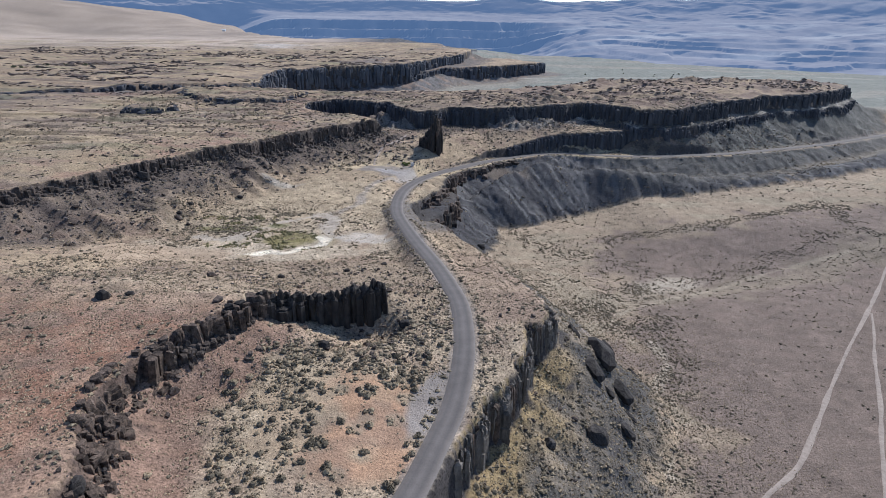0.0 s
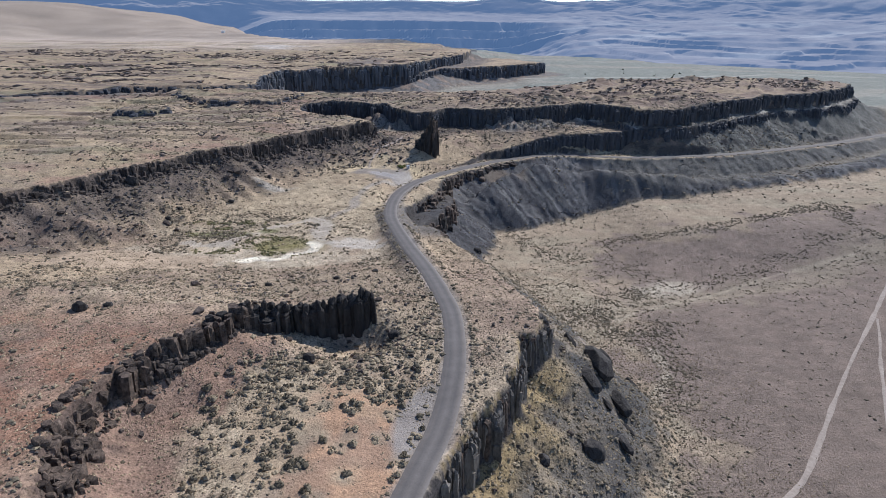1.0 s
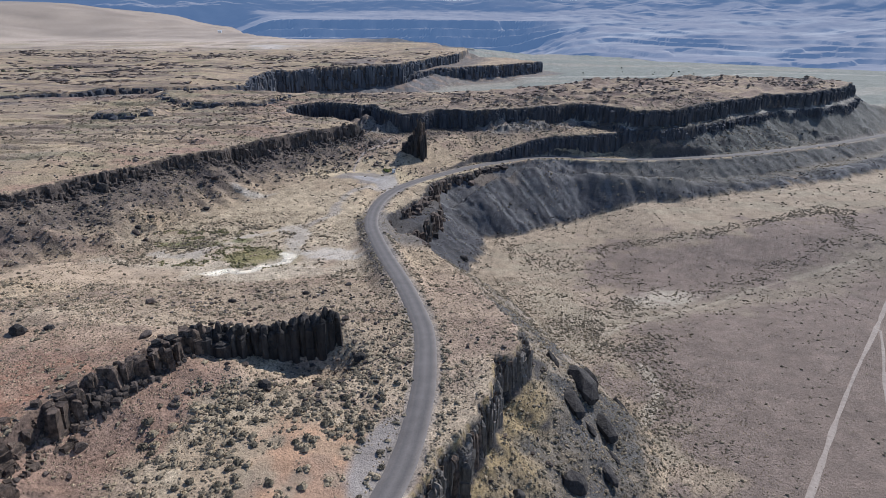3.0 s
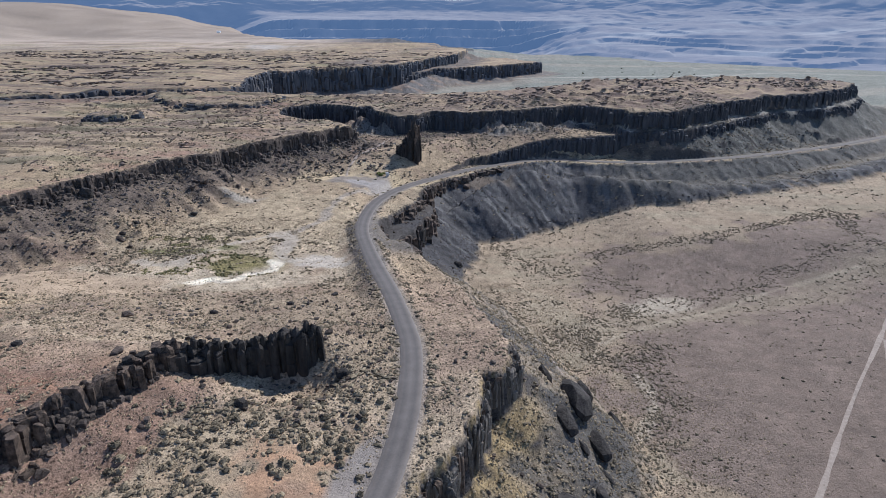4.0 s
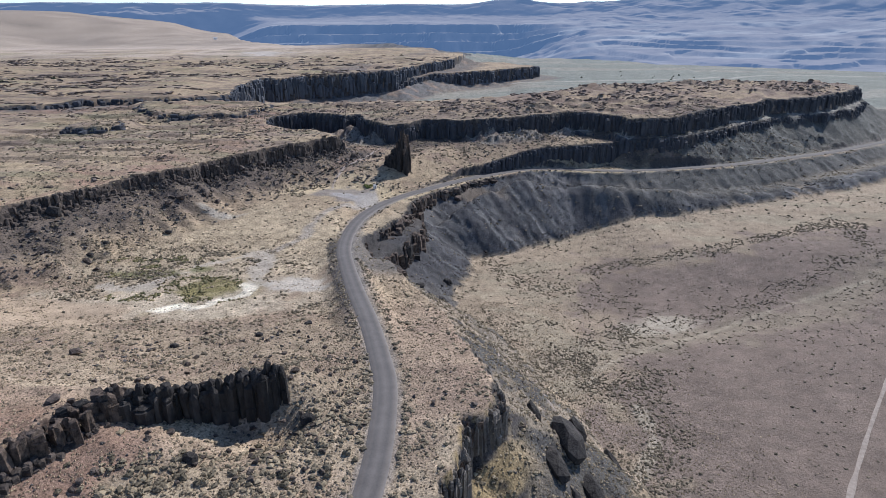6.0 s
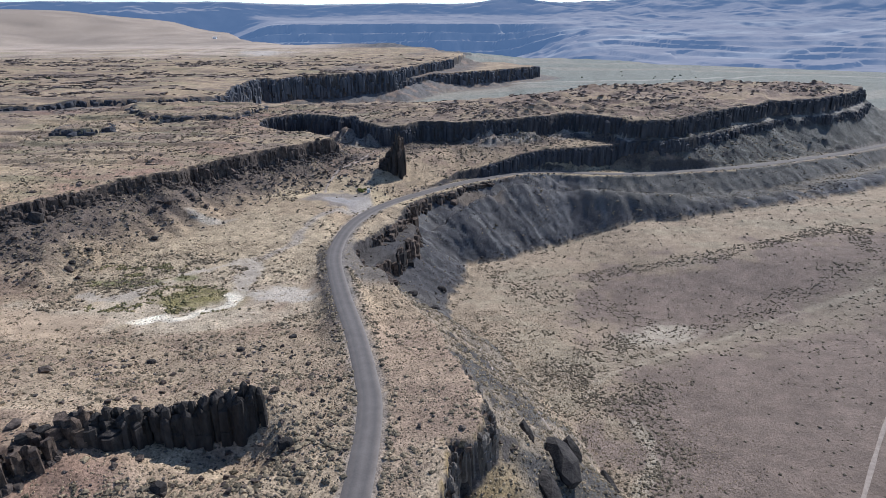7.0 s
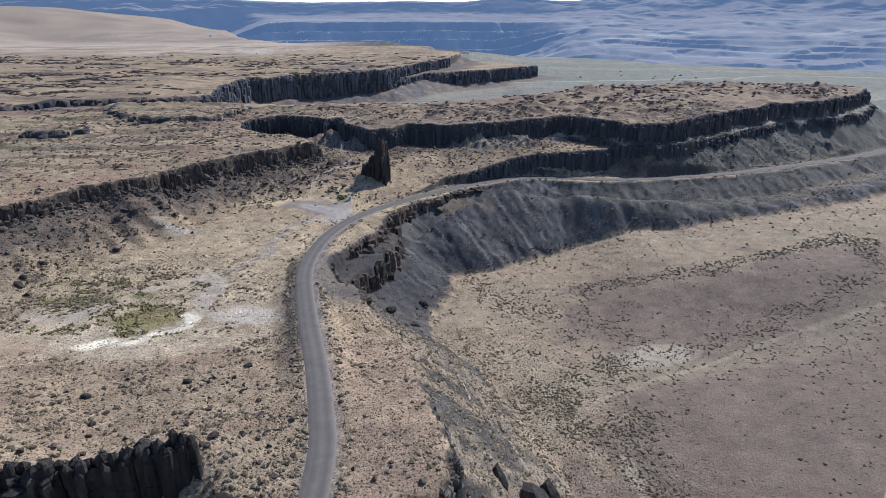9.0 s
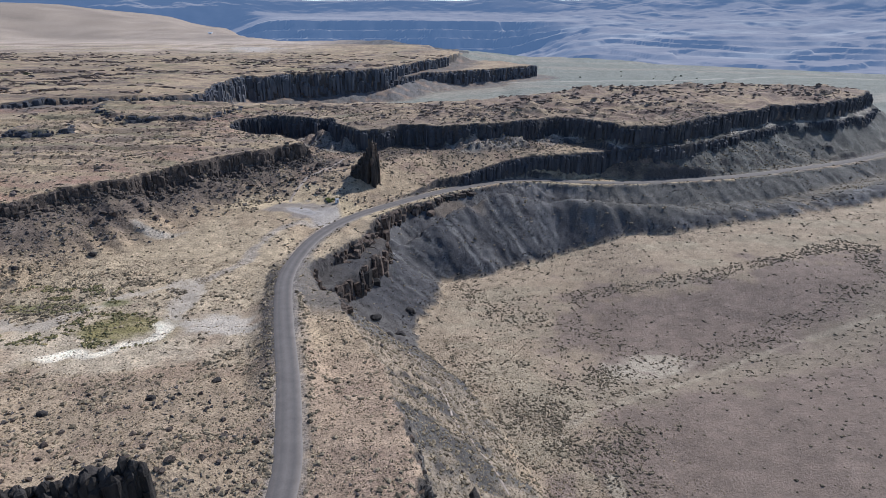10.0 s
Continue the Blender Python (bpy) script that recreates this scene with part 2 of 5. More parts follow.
def relief(x, y):
    """Height of the ground and what it is made of."""
    f = {}
    big, mid, small = fbm(x / 140, y / 140, 3, 31), fbm(x / 30, y / 30, 3, 37), fbm(x / 6, y / 6, 3, 41)
    dist = np.hypot(x, y)
    # valley, rising a little to the plain behind, then the river canyon
    z = -36 + 8 * sstep(365, 440, y + .25 * (x - 120)) * sstep(95, 165, x) + 3 * sstep(425, 480, y) * sstep(100, 160, x) - 4.5 * np.exp(-((x - 145) / 60) ** 2 - ((y - 333) / 34) ** 2) + 10 * sstep(700, 1300, y + 0.3 * x) + 0.5 * mid + 0.12 * small + 1.2 * big * sstep(250, 400, dist)
    bear = np.degrees(np.arctan2(x, np.maximum(y, 1)))
    canyon = np.interp(bear, [-40, 0, 8, 15, 19.4, 22.6, 25, 34, 50], [2100, 2000, 1900, 1850, 1650, 1505, 1400, 1260, 1150])
    z = z - 105 * sstep(0, 240, dist - canyon + 70 * fbm(x / 260, y / 260, 3, 43))
    d_wash = near_line(WASH, x, y)[0]
    z = z - 0.8 * sstep(16, 4, d_wash + 5 * mid)
    f["wash"], f["floor"] = d_wash, z
    # upland
    d_f = near_line(FEATHERS, x, y)[0]
    d_n = near_line([(px + 3, py + 8) for px, py in FEATHERS], x, y)[0]
    up = 2.2 + 7.0 * sstep(268, 196, y + 0.12 * x) + 9.0 * sstep(420, 480, y) + 3 * sstep(-20, -60, x) * sstep(360, 400, y) * sstep(440, 410, y)
    up = up + 2.8 * np.exp(-(d_n / 10) ** 2) + 1.6 * np.exp(-(d_n / 24) ** 2) + 0.7 * mid + 0.35 * small
    up = up + 3.5 * np.exp(-((x + 10) / 10) ** 2 - ((y - 465) / 7) ** 2)
    d_s = near_line([(px - 2, py - 9) for px, py in FEATHERS[:4]], x, y)[0]
    up = up - 7.0 * np.exp(-(d_s / 8.5) ** 2)
    d_w = near_line([(px - 1, py - 8) for px, py in FEATHERS[4:]] + [(-74, 156), (-78, 148)], x, y)[0]
    up = up - 3.5 * np.exp(-(d_w / 6) ** 2)
    up = up + 8 * sstep(560, 800, y) * sstep(-60, -300, x)
    up = mix(up, -20 + 32 * sstep(-180, -480, x), sstep(690, 900, y))
    d, c, k, s = rim_field(SHELF, x, y)
    up = up - 4.5 * sstep(-12, 0, d) * sstep(300, 330, y) * sstep(425, 400, y)
    d_road, (z_road,), s_road = near_line(ROAD, x, y)
    f["road"], f["road_s"] = d_road, s_road
    back_side = (x > -25) & (y > np.interp(x, BACK_ROAD[:, 0], BACK_ROAD[:, 1]))
    up = np.where(back_side, np.minimum(up, z_road + 2 + .5 * np.clip(d_road - 7, 0, None) + .4 * mid), up)
    front_side = (x > -25) & ~back_side & (d_road < 26)
    up = np.where(front_side, mix(up, z_road + .15 * small, sstep(405, 430, y)), up)
    east = sstep(20, 60, x) * sstep(470, 500, y)
    up = mix(up, z_road, np.maximum(sstep(30, 8, d_road) * sstep(230, 200, np.abs(y - 420) * 0 + y), east * sstep(60, 20, d_road)))
    up = mix(up, z_road, sstep(14, 5, d_road))
    f["shelf_top"] = up
    shelf = up - profile(d, c, k) + 0.4 * fbm(s / 6, d / 50, 3, 47) * sstep(3, 14, d) * (d > 0)
    shelf = shelf + 1.5 * (.35 - np.abs(fbm(s / 9, d / 90, 2, 48))) * sstep(2, 12, d) * sstep(312, 345, y)
    f["shelf"] = (d, c, k, s)
    z = np.maximum(z, shelf)
    above = np.where(x > -30, sstep(-3, -10, d), 1.0)
    behind = np.where((y > 425) & (x > -30), sstep(-3, -10, d), 1.0)
    # bank behind the road
    d, c, k, s = rim_field(BANK, x, y)
    top = np.interp(y, [440, 462, 484, 502, 517, 530], [-1.4, -.4, 1.4, 4.4, 7.6, 11]) + 0.7 * mid + 0.3 * small
    f["bank"], f["bank_top"] = (d, c, k, s), top
    z = mix(z, np.maximum(z, top - profile(d, c, k)), above)
    # lower tier of the buttress in the bend
    d, c, k, s = rim_field(BUTTRESS, x, y)
    top = -8.2 + 1.0 * mid + .5 * small
    f["buttress"], f["buttress_top"] = (d, c, k, s), top
    z = np.maximum(z, top - profile(d, c, k) + .4 * fbm(s / 6, d / 40, 3, 47) * sstep(3, 14, d))
    # knoll
    d, c, k, s = rim_field(KNOLL, x, y)
    top = 22 + 0.8 * mid + 0.3 * small + 1.5 * sstep(0, -40, d)
    f["knoll"], f["knoll_top"] = (d, c, k, s), top
    z = np.maximum(z, top - profile(d, c, k) + 0.6 * fbm(s / 6, d / 20, 3, 51) * sstep(2, 10, d))
    # plateau
    d, c, k, s = rim_field(PLATEAU, x, y)
    top = 26 + 3.0 * sstep(0, -35, d) * sstep(560, 480, y) + 2.2 * sstep(540, 570, y) + 1.3 * mid + 0.4 * small
    top = top + (2.4 * np.abs(fbm(x / 26, y / 9, 4, 57)) + 1.6 * np.floor(3 * np.abs(fbm(x / 38, y / 16, 3, 58))) / 2) * sstep(-4, -25, d) * sstep(480, 560, y + 0.5 * x + 60)
    top = top + 5.5 * np.abs(fbm(x / 34, y / 15, 4, 157)) ** 1.3 * sstep(-5, -16, d) * sstep(540, 570, y) * sstep(20, 80, x)
    top = top - 1.6 * np.floor(2.4 * np.abs(fbm(x / 90, y / 24, 3, 59))) * sstep(-6, -30, d) * sstep(0, -60, x)
    f["plateau"], f["plateau_top"] = (d, c, k, s), top
    z = mix(z, np.maximum(z, top - profile(d, c, k) + (.6 + .5 * sstep(-100, -150, x)) * fbm(s / 6, d / 40, 3, 61) * sstep(3, 16, d)), behind)
    d, c, k, s = rim_field(MESA_LOW, x, y)
    top = 12.0 + 3.2 * np.abs(fbm(s / 15, d / 60, 3, 62)) + .5 * small
    f["mesa_low"], f["mesa_low_top"] = (d, c, k, s), top
    z = mix(z, np.maximum(z, top - profile(d, c, k) + .8 * fbm(s / 7, d / 40, 3, 61) * sstep(3, 16, d)), behind)
    for poly, rise, key in ((LEDGES, 4.2, "ledge_a"), (LEDGE2, 5.0, "ledge_b")):
        d, c, k, s = rim_field(poly, x, y)
        top = 27 + rise + 1.5 * mid + 1.1 * small - 2.2 * sstep(-2, -14, d)
        f[key], f[key + "_top"] = (d, c, k, s), top
        z = np.maximum(z, top - profile(d, c, k))
    for cx, cy, h, k in CONES:
        z = np.maximum(z, h - 2.5 - k * np.hypot((x - cx) / 1.5, y - cy) + 1.6 * small - 4.5 * np.abs(fbm(x / 6, y / 14, 3, 67)))
    # far step and tier
    d, c, k, s = rim_field(STEP, x, y)
    top = 25 + 5 * sstep(-210, -300, x) * sstep(1000, 800, y) + 2 * mid + 3 * np.abs(fbm(x / 90, y / 30, 3, 63)) * sstep(-5, -60, d)
    f["step"], f["step_top"] = (d, c, k, s), top
    z = np.maximum(z, top - profile(d, c, k))
    d, c, k, s = rim_field(TIER, x, y)
    top = 8 + 1.5 * mid
    f["tier"], f["tier_top"] = (d, c, k, s), top
    z = np.maximum(z, top - profile(d, c, k) + .5 * fbm(s / 16, d / 60, 3, 65) * sstep(3, 16, d))
    # smooth hill beyond the plateau
    d_far = near_line(FARTOP, x, y, True)[0]
    d_far = np.where(inside(FARTOP, x, y), -d_far, d_far) + 26 * fbm(x / 120, y / 120, 3, 44)
    crest = np.interp(bear, [-62, -40, -34, -29.6, -27.2, -23.7, -21.8, -20.6, -19, -17], [110, 122, 131, 124, 108, 85, 69, 46, 32, 25])
    hill = 21 + 6 * sstep(1350, 1650, y) + 2 * big + (crest - 25 + 5 * fbm(x / 260, y / 260, 3, 45)) * sstep(2150, 2850, dist + 60 * big)
    z = np.where(y > 1100, np.maximum(z, hill - 120 * sstep(0, 150, d_far)), z)
    # road bed
    z = mix(z, z_road - 0.25, sstep(6.5, 4.2, d_road))
    f["feathers"] = d_f
    return z, f


# ---- the ground's grid: fine where the camera passes, coarse far off ----
def axis(stretches, low, high, grow):
    a = [np.arange(s, e, st) for s, e, st in stretches]
    v = list(np.concatenate(a))
    st = stretches[-1][2]
    while v[-1] < high:
        st *= grow
        v.append(v[-1] + st)
    st, head = stretches[0][2], []
    while v[0] - (head[-1] if head else 0) * 0 > low and (head[-1] if head else v[0]) > low:
        st *= grow
        head.append((head[-1] if head else v[0]) - st)
    return np.array(head[::-1] + v)


GX = axis([(-420, -215, 2.6), (-215, 112, 1.2), (112, 330, 2.0), (330, 520, 3.0)], -2600, 2700, 1.07)
GY = axis([(60, 440, 1.2), (440, 640, 1.5), (640, 1320, 4.5)], -900, 2900, 1.06)
XX, YY = np.meshgrid(GX, GY)
ZZ, FF = relief(XX, YY)


def ground_z(x, y):
    """Height of the ground's mesh."""
    i = np.clip(np.searchsorted(GX, x) - 1, 0, len(GX) - 2)
    j = np.clip(np.searchsorted(GY, y) - 1, 0, len(GY) - 2)
    u, v = (x - GX[i]) / (GX[i + 1] - GX[i]), (y - GY[j]) / (GY[j + 1] - GY[j])
    return (ZZ[j, i] * (1 - u) + ZZ[j, i + 1] * u) * (1 - v) + (ZZ[j + 1, i] * (1 - u) + ZZ[j + 1, i + 1] * u) * v


def grid_value(a, x, y):
    i = np.clip(np.searchsorted(GX, x) - 1, 0, len(GX) - 2)
    j = np.clip(np.searchsorted(GY, y) - 1, 0, len(GY) - 2)
    return a[j, i]


# ---- what the ground is made of ----
TAN, GREY, TALUS = (.41, .308, .202), (.222, .169, .135), (.082, .081, .087)
RED, PALE, YELLOW, GREEN, GRAVEL = (.48, .29, .18), (.80, .71, .565), (.31, .225, .115), (.17, .17, .07), (.25, .22, .20)
STONE = (.075, .066, .062)


def soil(x, y, z, f, steep):
    col = np.empty(np.shape(x) + (3,))
    col[:] = TAN

    def lay(c, w):
        w = np.clip(w, 0, 1)[..., None]
        col[:] = col * (1 - w) + np.array(c) * w

    n1, n2, n3 = fbm(x / 45, y / 45, 4, 71), fbm(x / 13, y / 13, 4, 75), fbm(x / 4, y / 4, 3, 79)
    ds, cs, ks, ss = f["shelf"]
    upland = ds < 0
    valley = (z < f["floor"] + .6) & ~upland
    # valley: grey-brown flats, tan towards the slopes
    lay((.29, .215, .145), upland * sstep(-.2, .6, n1 + .6 * n2) * .75)
    lay(mix(np.array([.45, .35, .245]), np.array([.315, .24, .168]), sstep(180, 205, y)[..., None]), upland * sstep(262, 238, y + 9 * n2 + 6 * n1) * sstep(-150, -110, x) * .75)
    lay((.30, .23, .17), (f["plateau"][0] < -1) * sstep(-.7, .3, n1 + .4 * n2) * .7)
    lay((.23, .165, .125), (f["plateau"][0] < -4) * sstep(530, 560, y) * sstep(-140, -100, x) * sstep(-.5, .3, n2) * .7)
    near_toe = sstep(62 + 58 * sstep(230, 330, y), 42 + 44 * sstep(230, 330, y), ds + 22 * n2 + 14 * n1 + 6 * n3)
    lay(GREY, valley * (1 - .75 * near_toe))
    lay((.37, .288, .203), valley * near_toe * .85)
    lay((.30, .245, .175), valley * sstep(20, 4, np.abs(f["wash"]) + 12 * n2) * .7)
    lay((.40, .335, .245), valley * sstep(2.2, .6, near_line(EDGE, x, y)[0] + 1.6 * n2) * .6)
    lay((.47, .40, .30), valley * sstep(3.2, .8, near_line(TOEPATH, x, y)[0] + 2.5 * n2 + 1.2 * n3) * .75)
    lay((.47, .40, .305), valley * sstep(13, 6, np.hypot((x - 134) / 2.0, y - 325 - .22 * (x - 134)) + 5 * n3 + 4 * n2) * .85)
    lay((.34, .285, .20), valley * near_toe * sstep(.0, .5, fbm(x / 24, y / 12, 3, 161)) * .6)
    # red soil
    lay(RED, sstep(1.2, .8, np.hypot((x + 25) / 24, (y - 130) / 22) + .35 * n2 + .15 * n3) * .9)
    halo = np.min([np.hypot(x - px, y - py) for px, py in CLUMPS], axis=0)
    lay((.42, .325, .225), sstep(3.4, 1.6, halo + 1.0 * n3) * .85)
    lay((.44, .345, .235), upland * (y < 186) * sstep(.0, .5, fbm(x / 6, y / 5, 3, 195)) * sstep(6, 16, f["knoll"][0]) * (f["road"] > 6) * .3)
    lay((.375, .27, .19), upland * (x > np.interp(y, ROAD[:, 1], ROAD[:, 0])) * sstep(175, 190, y) * sstep(275, 255, y) * (f["road"] > 6) * .7)
    dk = f["knoll"][0]
    lay((.285, .16, .105), sstep(3, -4, dk) * (.3 + .7 * sstep(182, 160, y + 8 * n2)) * (.6 + .4 * sstep(-.5, .3, n1 + .5 * n2)))
    lay((.36, .25, .175), sstep(3, -4, dk) * sstep(.15, .6, n2 + .3 * n1) * .6)
    lay((.25, .20, .15), sstep(2, -6, dk) * sstep(-.1, -.6, n2 + .6 * n3) * .5)
    lay((.265, .165, .12), sstep(0, 2, dk) * sstep(27, 18, dk + 6 * n2) * sstep(182, 166, y) * sstep(-38, -50, x) * .9)
    lay((.44, .35, .24), sstep(1.2, .8, np.hypot((x + 42) / 11, (y - 132) / 34) + .4 * n2 + .2 * n3) * (dk > 14) * .75)
    # talus under the rims
    for key, reach, tone in (("plateau", 42, (.098, .078, .07)), ("bank", 9, (.15, .122, .105)), ("step", 70, (.12, .112, .11)), ("tier", 75, (.15, .143, .14))):
        d, c, k, s = f[key]
        streak = fbm(s / 3.5, d / 60, 3, 83)
        if key == "plateau":
            reach = reach + 26 * sstep(-120, -175, x)
        lay(tone, (d > 0) * sstep(reach, reach * .35, d + 10 * n2 + 12 * streak) * sstep(1.5, 5, c) * .85)
    for cx, cy, h, k in CONES:
        lay((.30, .265, .225), sstep(22, 14, np.hypot(x - cx, y - cy) + 3 * n2) * (f["plateau"][0] > 1) * .8)
    dp = f["plateau"][0]
    lay((.31, .195, .14), sstep(1, -4, dp) * sstep(-55, -10, dp) * sstep(-90, -130, x) * sstep(-.5, .3, n2) * .9)
    lay((.47, .37, .235), upland * sstep(26, 42, dp + 6 * n2) * sstep(395, 425, y + 12 * n2) * sstep(590, 560, y) * sstep(-150, -110, x) * (f["bank"][0] > 2) * (.55 + .45 * sstep(-.4, .3, n2 + .5 * n3)) * .85)
    lay((.27, .19, .14), upland * (dp > 8) * sstep(440, 460, y) * sstep(.1, .5, fbm(x / 16, y / 9, 3, 172)) * .7)
    lay((.20, .14, .11), (dp < -3) * sstep(545, 565, y) * sstep(60, 110, x) * sstep(-.5, .2, n2 + .4 * n1) * .75)
    streak = fbm(ss / 4.2, ds / 90, 3, 87)
    on_slope = (ds > 0) * (z > f["floor"] + .25) * sstep(.3, np.where(y < 260, 9.0, 3.0), z - f["floor"] + np.where(y < 260, 3.5, 1.2) * n3)
    lay((.475, .375, .25), upland * sstep(34, 54, dp + 8 * n2) * sstep(1.2, .7, np.hypot((x + 75) / 62, (y - 335) / 66) + .5 * n2) * .7)
    lay((.25, .172, .13), upland * (dp > 20) * (y < 300) * sstep(.0, .4, fbm(x / 15, y / 9, 4, 171)) * .45)
    lay((.115, .113, .102), (dp > 0) * sstep(75, 40, dp + 10 * n2) * sstep(170, 215, x) * (y > 540) * .9)
    lay((.20, .19, .165), (dp > 0) * (dp < 70) * sstep(170, 215, x) * (y > 540) * sstep(.25, .5, fbm(f["plateau"][3] / 5, dp / 70, 3, 83)) * .7)
    lay((.20, .175, .145), on_slope * .6)
    lay(TALUS, on_slope * sstep(290, 306, y + .8 * np.clip(-20 - z, 0, 12)) * .96)
    lay((.062, .06, .064), on_slope * sstep(325, 345, y) * sstep(-.1, -.5, streak) * .6)
    lay((.14, .132, .128), on_slope * sstep(325, 350, y) * sstep(.15, .45, fbm(ss / 5.5, ds / 160, 2, 88) + .12 * n2) * .8)
    lay((.20, .19, .18), on_slope * sstep(335, 355, y) * sstep(.42, .55, fbm(ss / 2.2, ds / 140, 2, 89) + .1 * n2) * .8)
    lay((.145, .138, .135), on_slope * sstep(430, 445, y) * sstep(.1, .4, fbm(ss / 11, ds / 120, 2, 173)) * .7)
    lay((.21, .165, .125), on_slope * sstep(1.1, .6, np.hypot((x - 45) / 18, (y - 462) / 12) + .5 * n2) * .75)
    lay((.11, .102, .098), on_slope * sstep(285, 305, y + .9 * (x - 10)) * sstep(335, 318, y) * sstep(-30, -12, z) * .6)
    lay((.32, .25, .18), on_slope * sstep(215, 235, y) * sstep(304, 284, y) * sstep(-22, -12, z + 4 * n2) * .8)
    lay((.098, .09, .082), on_slope * sstep(310, 290, y) * sstep(.0, .5, n2 + .4 * streak + .5 * sstep(50, 62, x) * sstep(225, 195, y)))
    lay((.115, .103, .09), on_slope * sstep(215, 195, y) * sstep(12, 22, ds + 7 * n2) * .75)
    lay(YELLOW, on_slope * sstep(205, 180, y) * sstep(20, 10, ds + 8 * n2) * .9)
    lay((.085, .08, .08), on_slope * sstep(4, 2, np.abs(ds - 20 - .3 * (200 - y) + 5 * n2)) * sstep(205, 190, y) * .6)
    lay((.10, .085, .073), sstep(1.5, -1, f["buttress"][0]) * (ds > 0) * .85)
    lay((.33, .26, .18), upland * sstep(-7, -1, ds) * sstep(330, 345, y) * sstep(425, 410, y) * .8)
    lay((.07, .067, .07), on_slope * sstep(298, 315, y) * sstep(400, 360, y) * (.5 + .4 * sstep(-.3, .3, n2)))
    lay((.15, .138, .12), (ds > 0) * sstep(110, 150, x) * (y > 440) * sstep(52, 30, ds + 9 * n2 + 5 * n3) * .8)
    # pale salt, green damp ground
    dpond = near_line(POND, x, y)[0]
    dway = near_line(WAY, x, y)[0]
    lay((.37, .315, .26), sstep(3.6, 1.6, dway + 1.5 * n3 + 1.5 * n2) * .85)
    lay((.50, .405, .285), sstep(1.25, .7, np.hypot((x + 80) / 62, (y - 284) / 34) + .55 * n2 + .2 * n3) * .45)
    lay((.50, .41, .30), sstep(1.2, .7, np.hypot((x + 88) / 52, (y - 268) / 17) + .6 * n2) * .7)
    lay((.30, .24, .13), sstep(8, 3, dpond + 3 * n3) * sstep(-.2, .3, n2) * .75)
    lay((.50, .425, .345), sstep(5.5, 2.0, near_line(SAND, x, y)[0] + 3.2 * n3 + 4 * n2) * .75)
    lay((.60, .53, .45), sstep(1.1, .6, np.hypot((x + 40) / 15, (y - 284) / 8) + .5 * n2 + .35 * n3) * .75)
    lay((.58, .50, .40), sstep(1.1, .5, np.hypot((x + 104) / 13, (y - 372 - .03 * (x + 104) ** 2) / 3.0) + .5 * n2) * .8)
    lay((.21, .185, .075), sstep(1.2, .7, np.hypot((x + 74) / 14, (y - 281 - .3 * (x + 74)) / 6) + .5 * n2) * sstep(-.45, .1, fbm(x / 9, y / 2.6, 3, 191)) * .9)
    lay(GREEN, sstep(1.2, .7, np.hypot((x + 109) / 17, (y - 296) / 5) + .4 * n2) * .8)
    lay(GREEN, sstep(1.2, .7, np.hypot((x + 87) / 6, (y - 300) / 3.2) + .4 * n2) * .8)
    lay((.27, .225, .095), sstep(1.25, .7, np.hypot((x + 76) / 16, (y - 281 - .2 * (x + 76)) / 8) + .6 * n2 + .35 * n3) * .75)
    lay(PALE, sstep(3.3, 1.5, dpond + .9 * n3 + 2.0 * fbm(x / 7, y / 7, 2, 77)) * sstep(-.9, -.3, fbm(x / 5, y / 5, 2, 78)))
    lay((.46, .345, .24), upland * (dp > 12) * sstep(1.2, .9, np.hypot((x + 132) / 30, (y - 249) / 18) + .35 * n2) * .95)
    lay((.36, .32, .27), (f["mesa_low"][0] < 1) * (dp > 1) * (dp < 16) * sstep(-.4, .3, n2) * .8)
    # gravel: parking place, pull-out, road shoulder
    lay(GRAVEL, sstep(1.1, .7, np.hypot((x + 40) / 24, (y - 417) / 14) + .5 * n2 + .25 * n3) * .8)
    lay((.34, .297, .262), sstep(1.15, .9, np.hypot((x + 3.5 - .22 * (y - 142)) / 5.5, (y - 142) / 15) + .12 * n2) * .95)
    west_lot = (x < np.interp(y, ROAD[:, 1], ROAD[:, 0]) + 1)
    east_side = x > np.interp(y, ROAD[:, 1], ROAD[:, 0])
    lay((.125, .113, .104), east_side * (ds > -14) * (x < 40) * (z > f["floor"] + .5) * sstep(4.5, 7, f["road"] + n3) * sstep(286, 300, y + 3 * n2) * sstep(356, 342, y) * .85)
    lay((.36, .325, .295), sstep(1.15, .85, np.hypot((x + 25) / 9, (y - 411) / 14) + .25 * n2) * (f["road"] > 3) * west_lot * .85)
    lay((.40, .375, .36), sstep(1.1, .6, np.hypot((x + 40) / 9, (y - 413) / 6) + .4 * n2 + .2 * n3) * .7)
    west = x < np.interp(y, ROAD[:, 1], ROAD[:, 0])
    lay((.27, .232, .20), sstep(5.4, 4.0, f["road"] + .9 * n3) * .8)
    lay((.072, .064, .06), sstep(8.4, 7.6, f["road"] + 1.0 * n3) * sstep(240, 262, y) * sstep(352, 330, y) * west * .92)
    lay((.19, .175, .165), sstep(9, 5, f["road"] + 2 * n3) * sstep(250, 280, y) * sstep(430, 400, y) * ~west * .6)
    # far ground
    far = sstep(560, 800, y)
    open_plain = sstep(30, 60, f["step"][0]) * sstep(34, 60, f["tier"][0])
    open_plain = open_plain * sstep(60, 85, dp)
    lay((.215, .23, .20), far * (z < 5) * open_plain * .9)
    lay((.33, .29, .235), far * (z < 5) * open_plain * sstep(0, .5, fbm(x / 160, y / 60, 4, 97)) * .6)
    lay((.53, .425, .335), sstep(1250, 1500, y) * sstep(-150, -400, x) * .9)
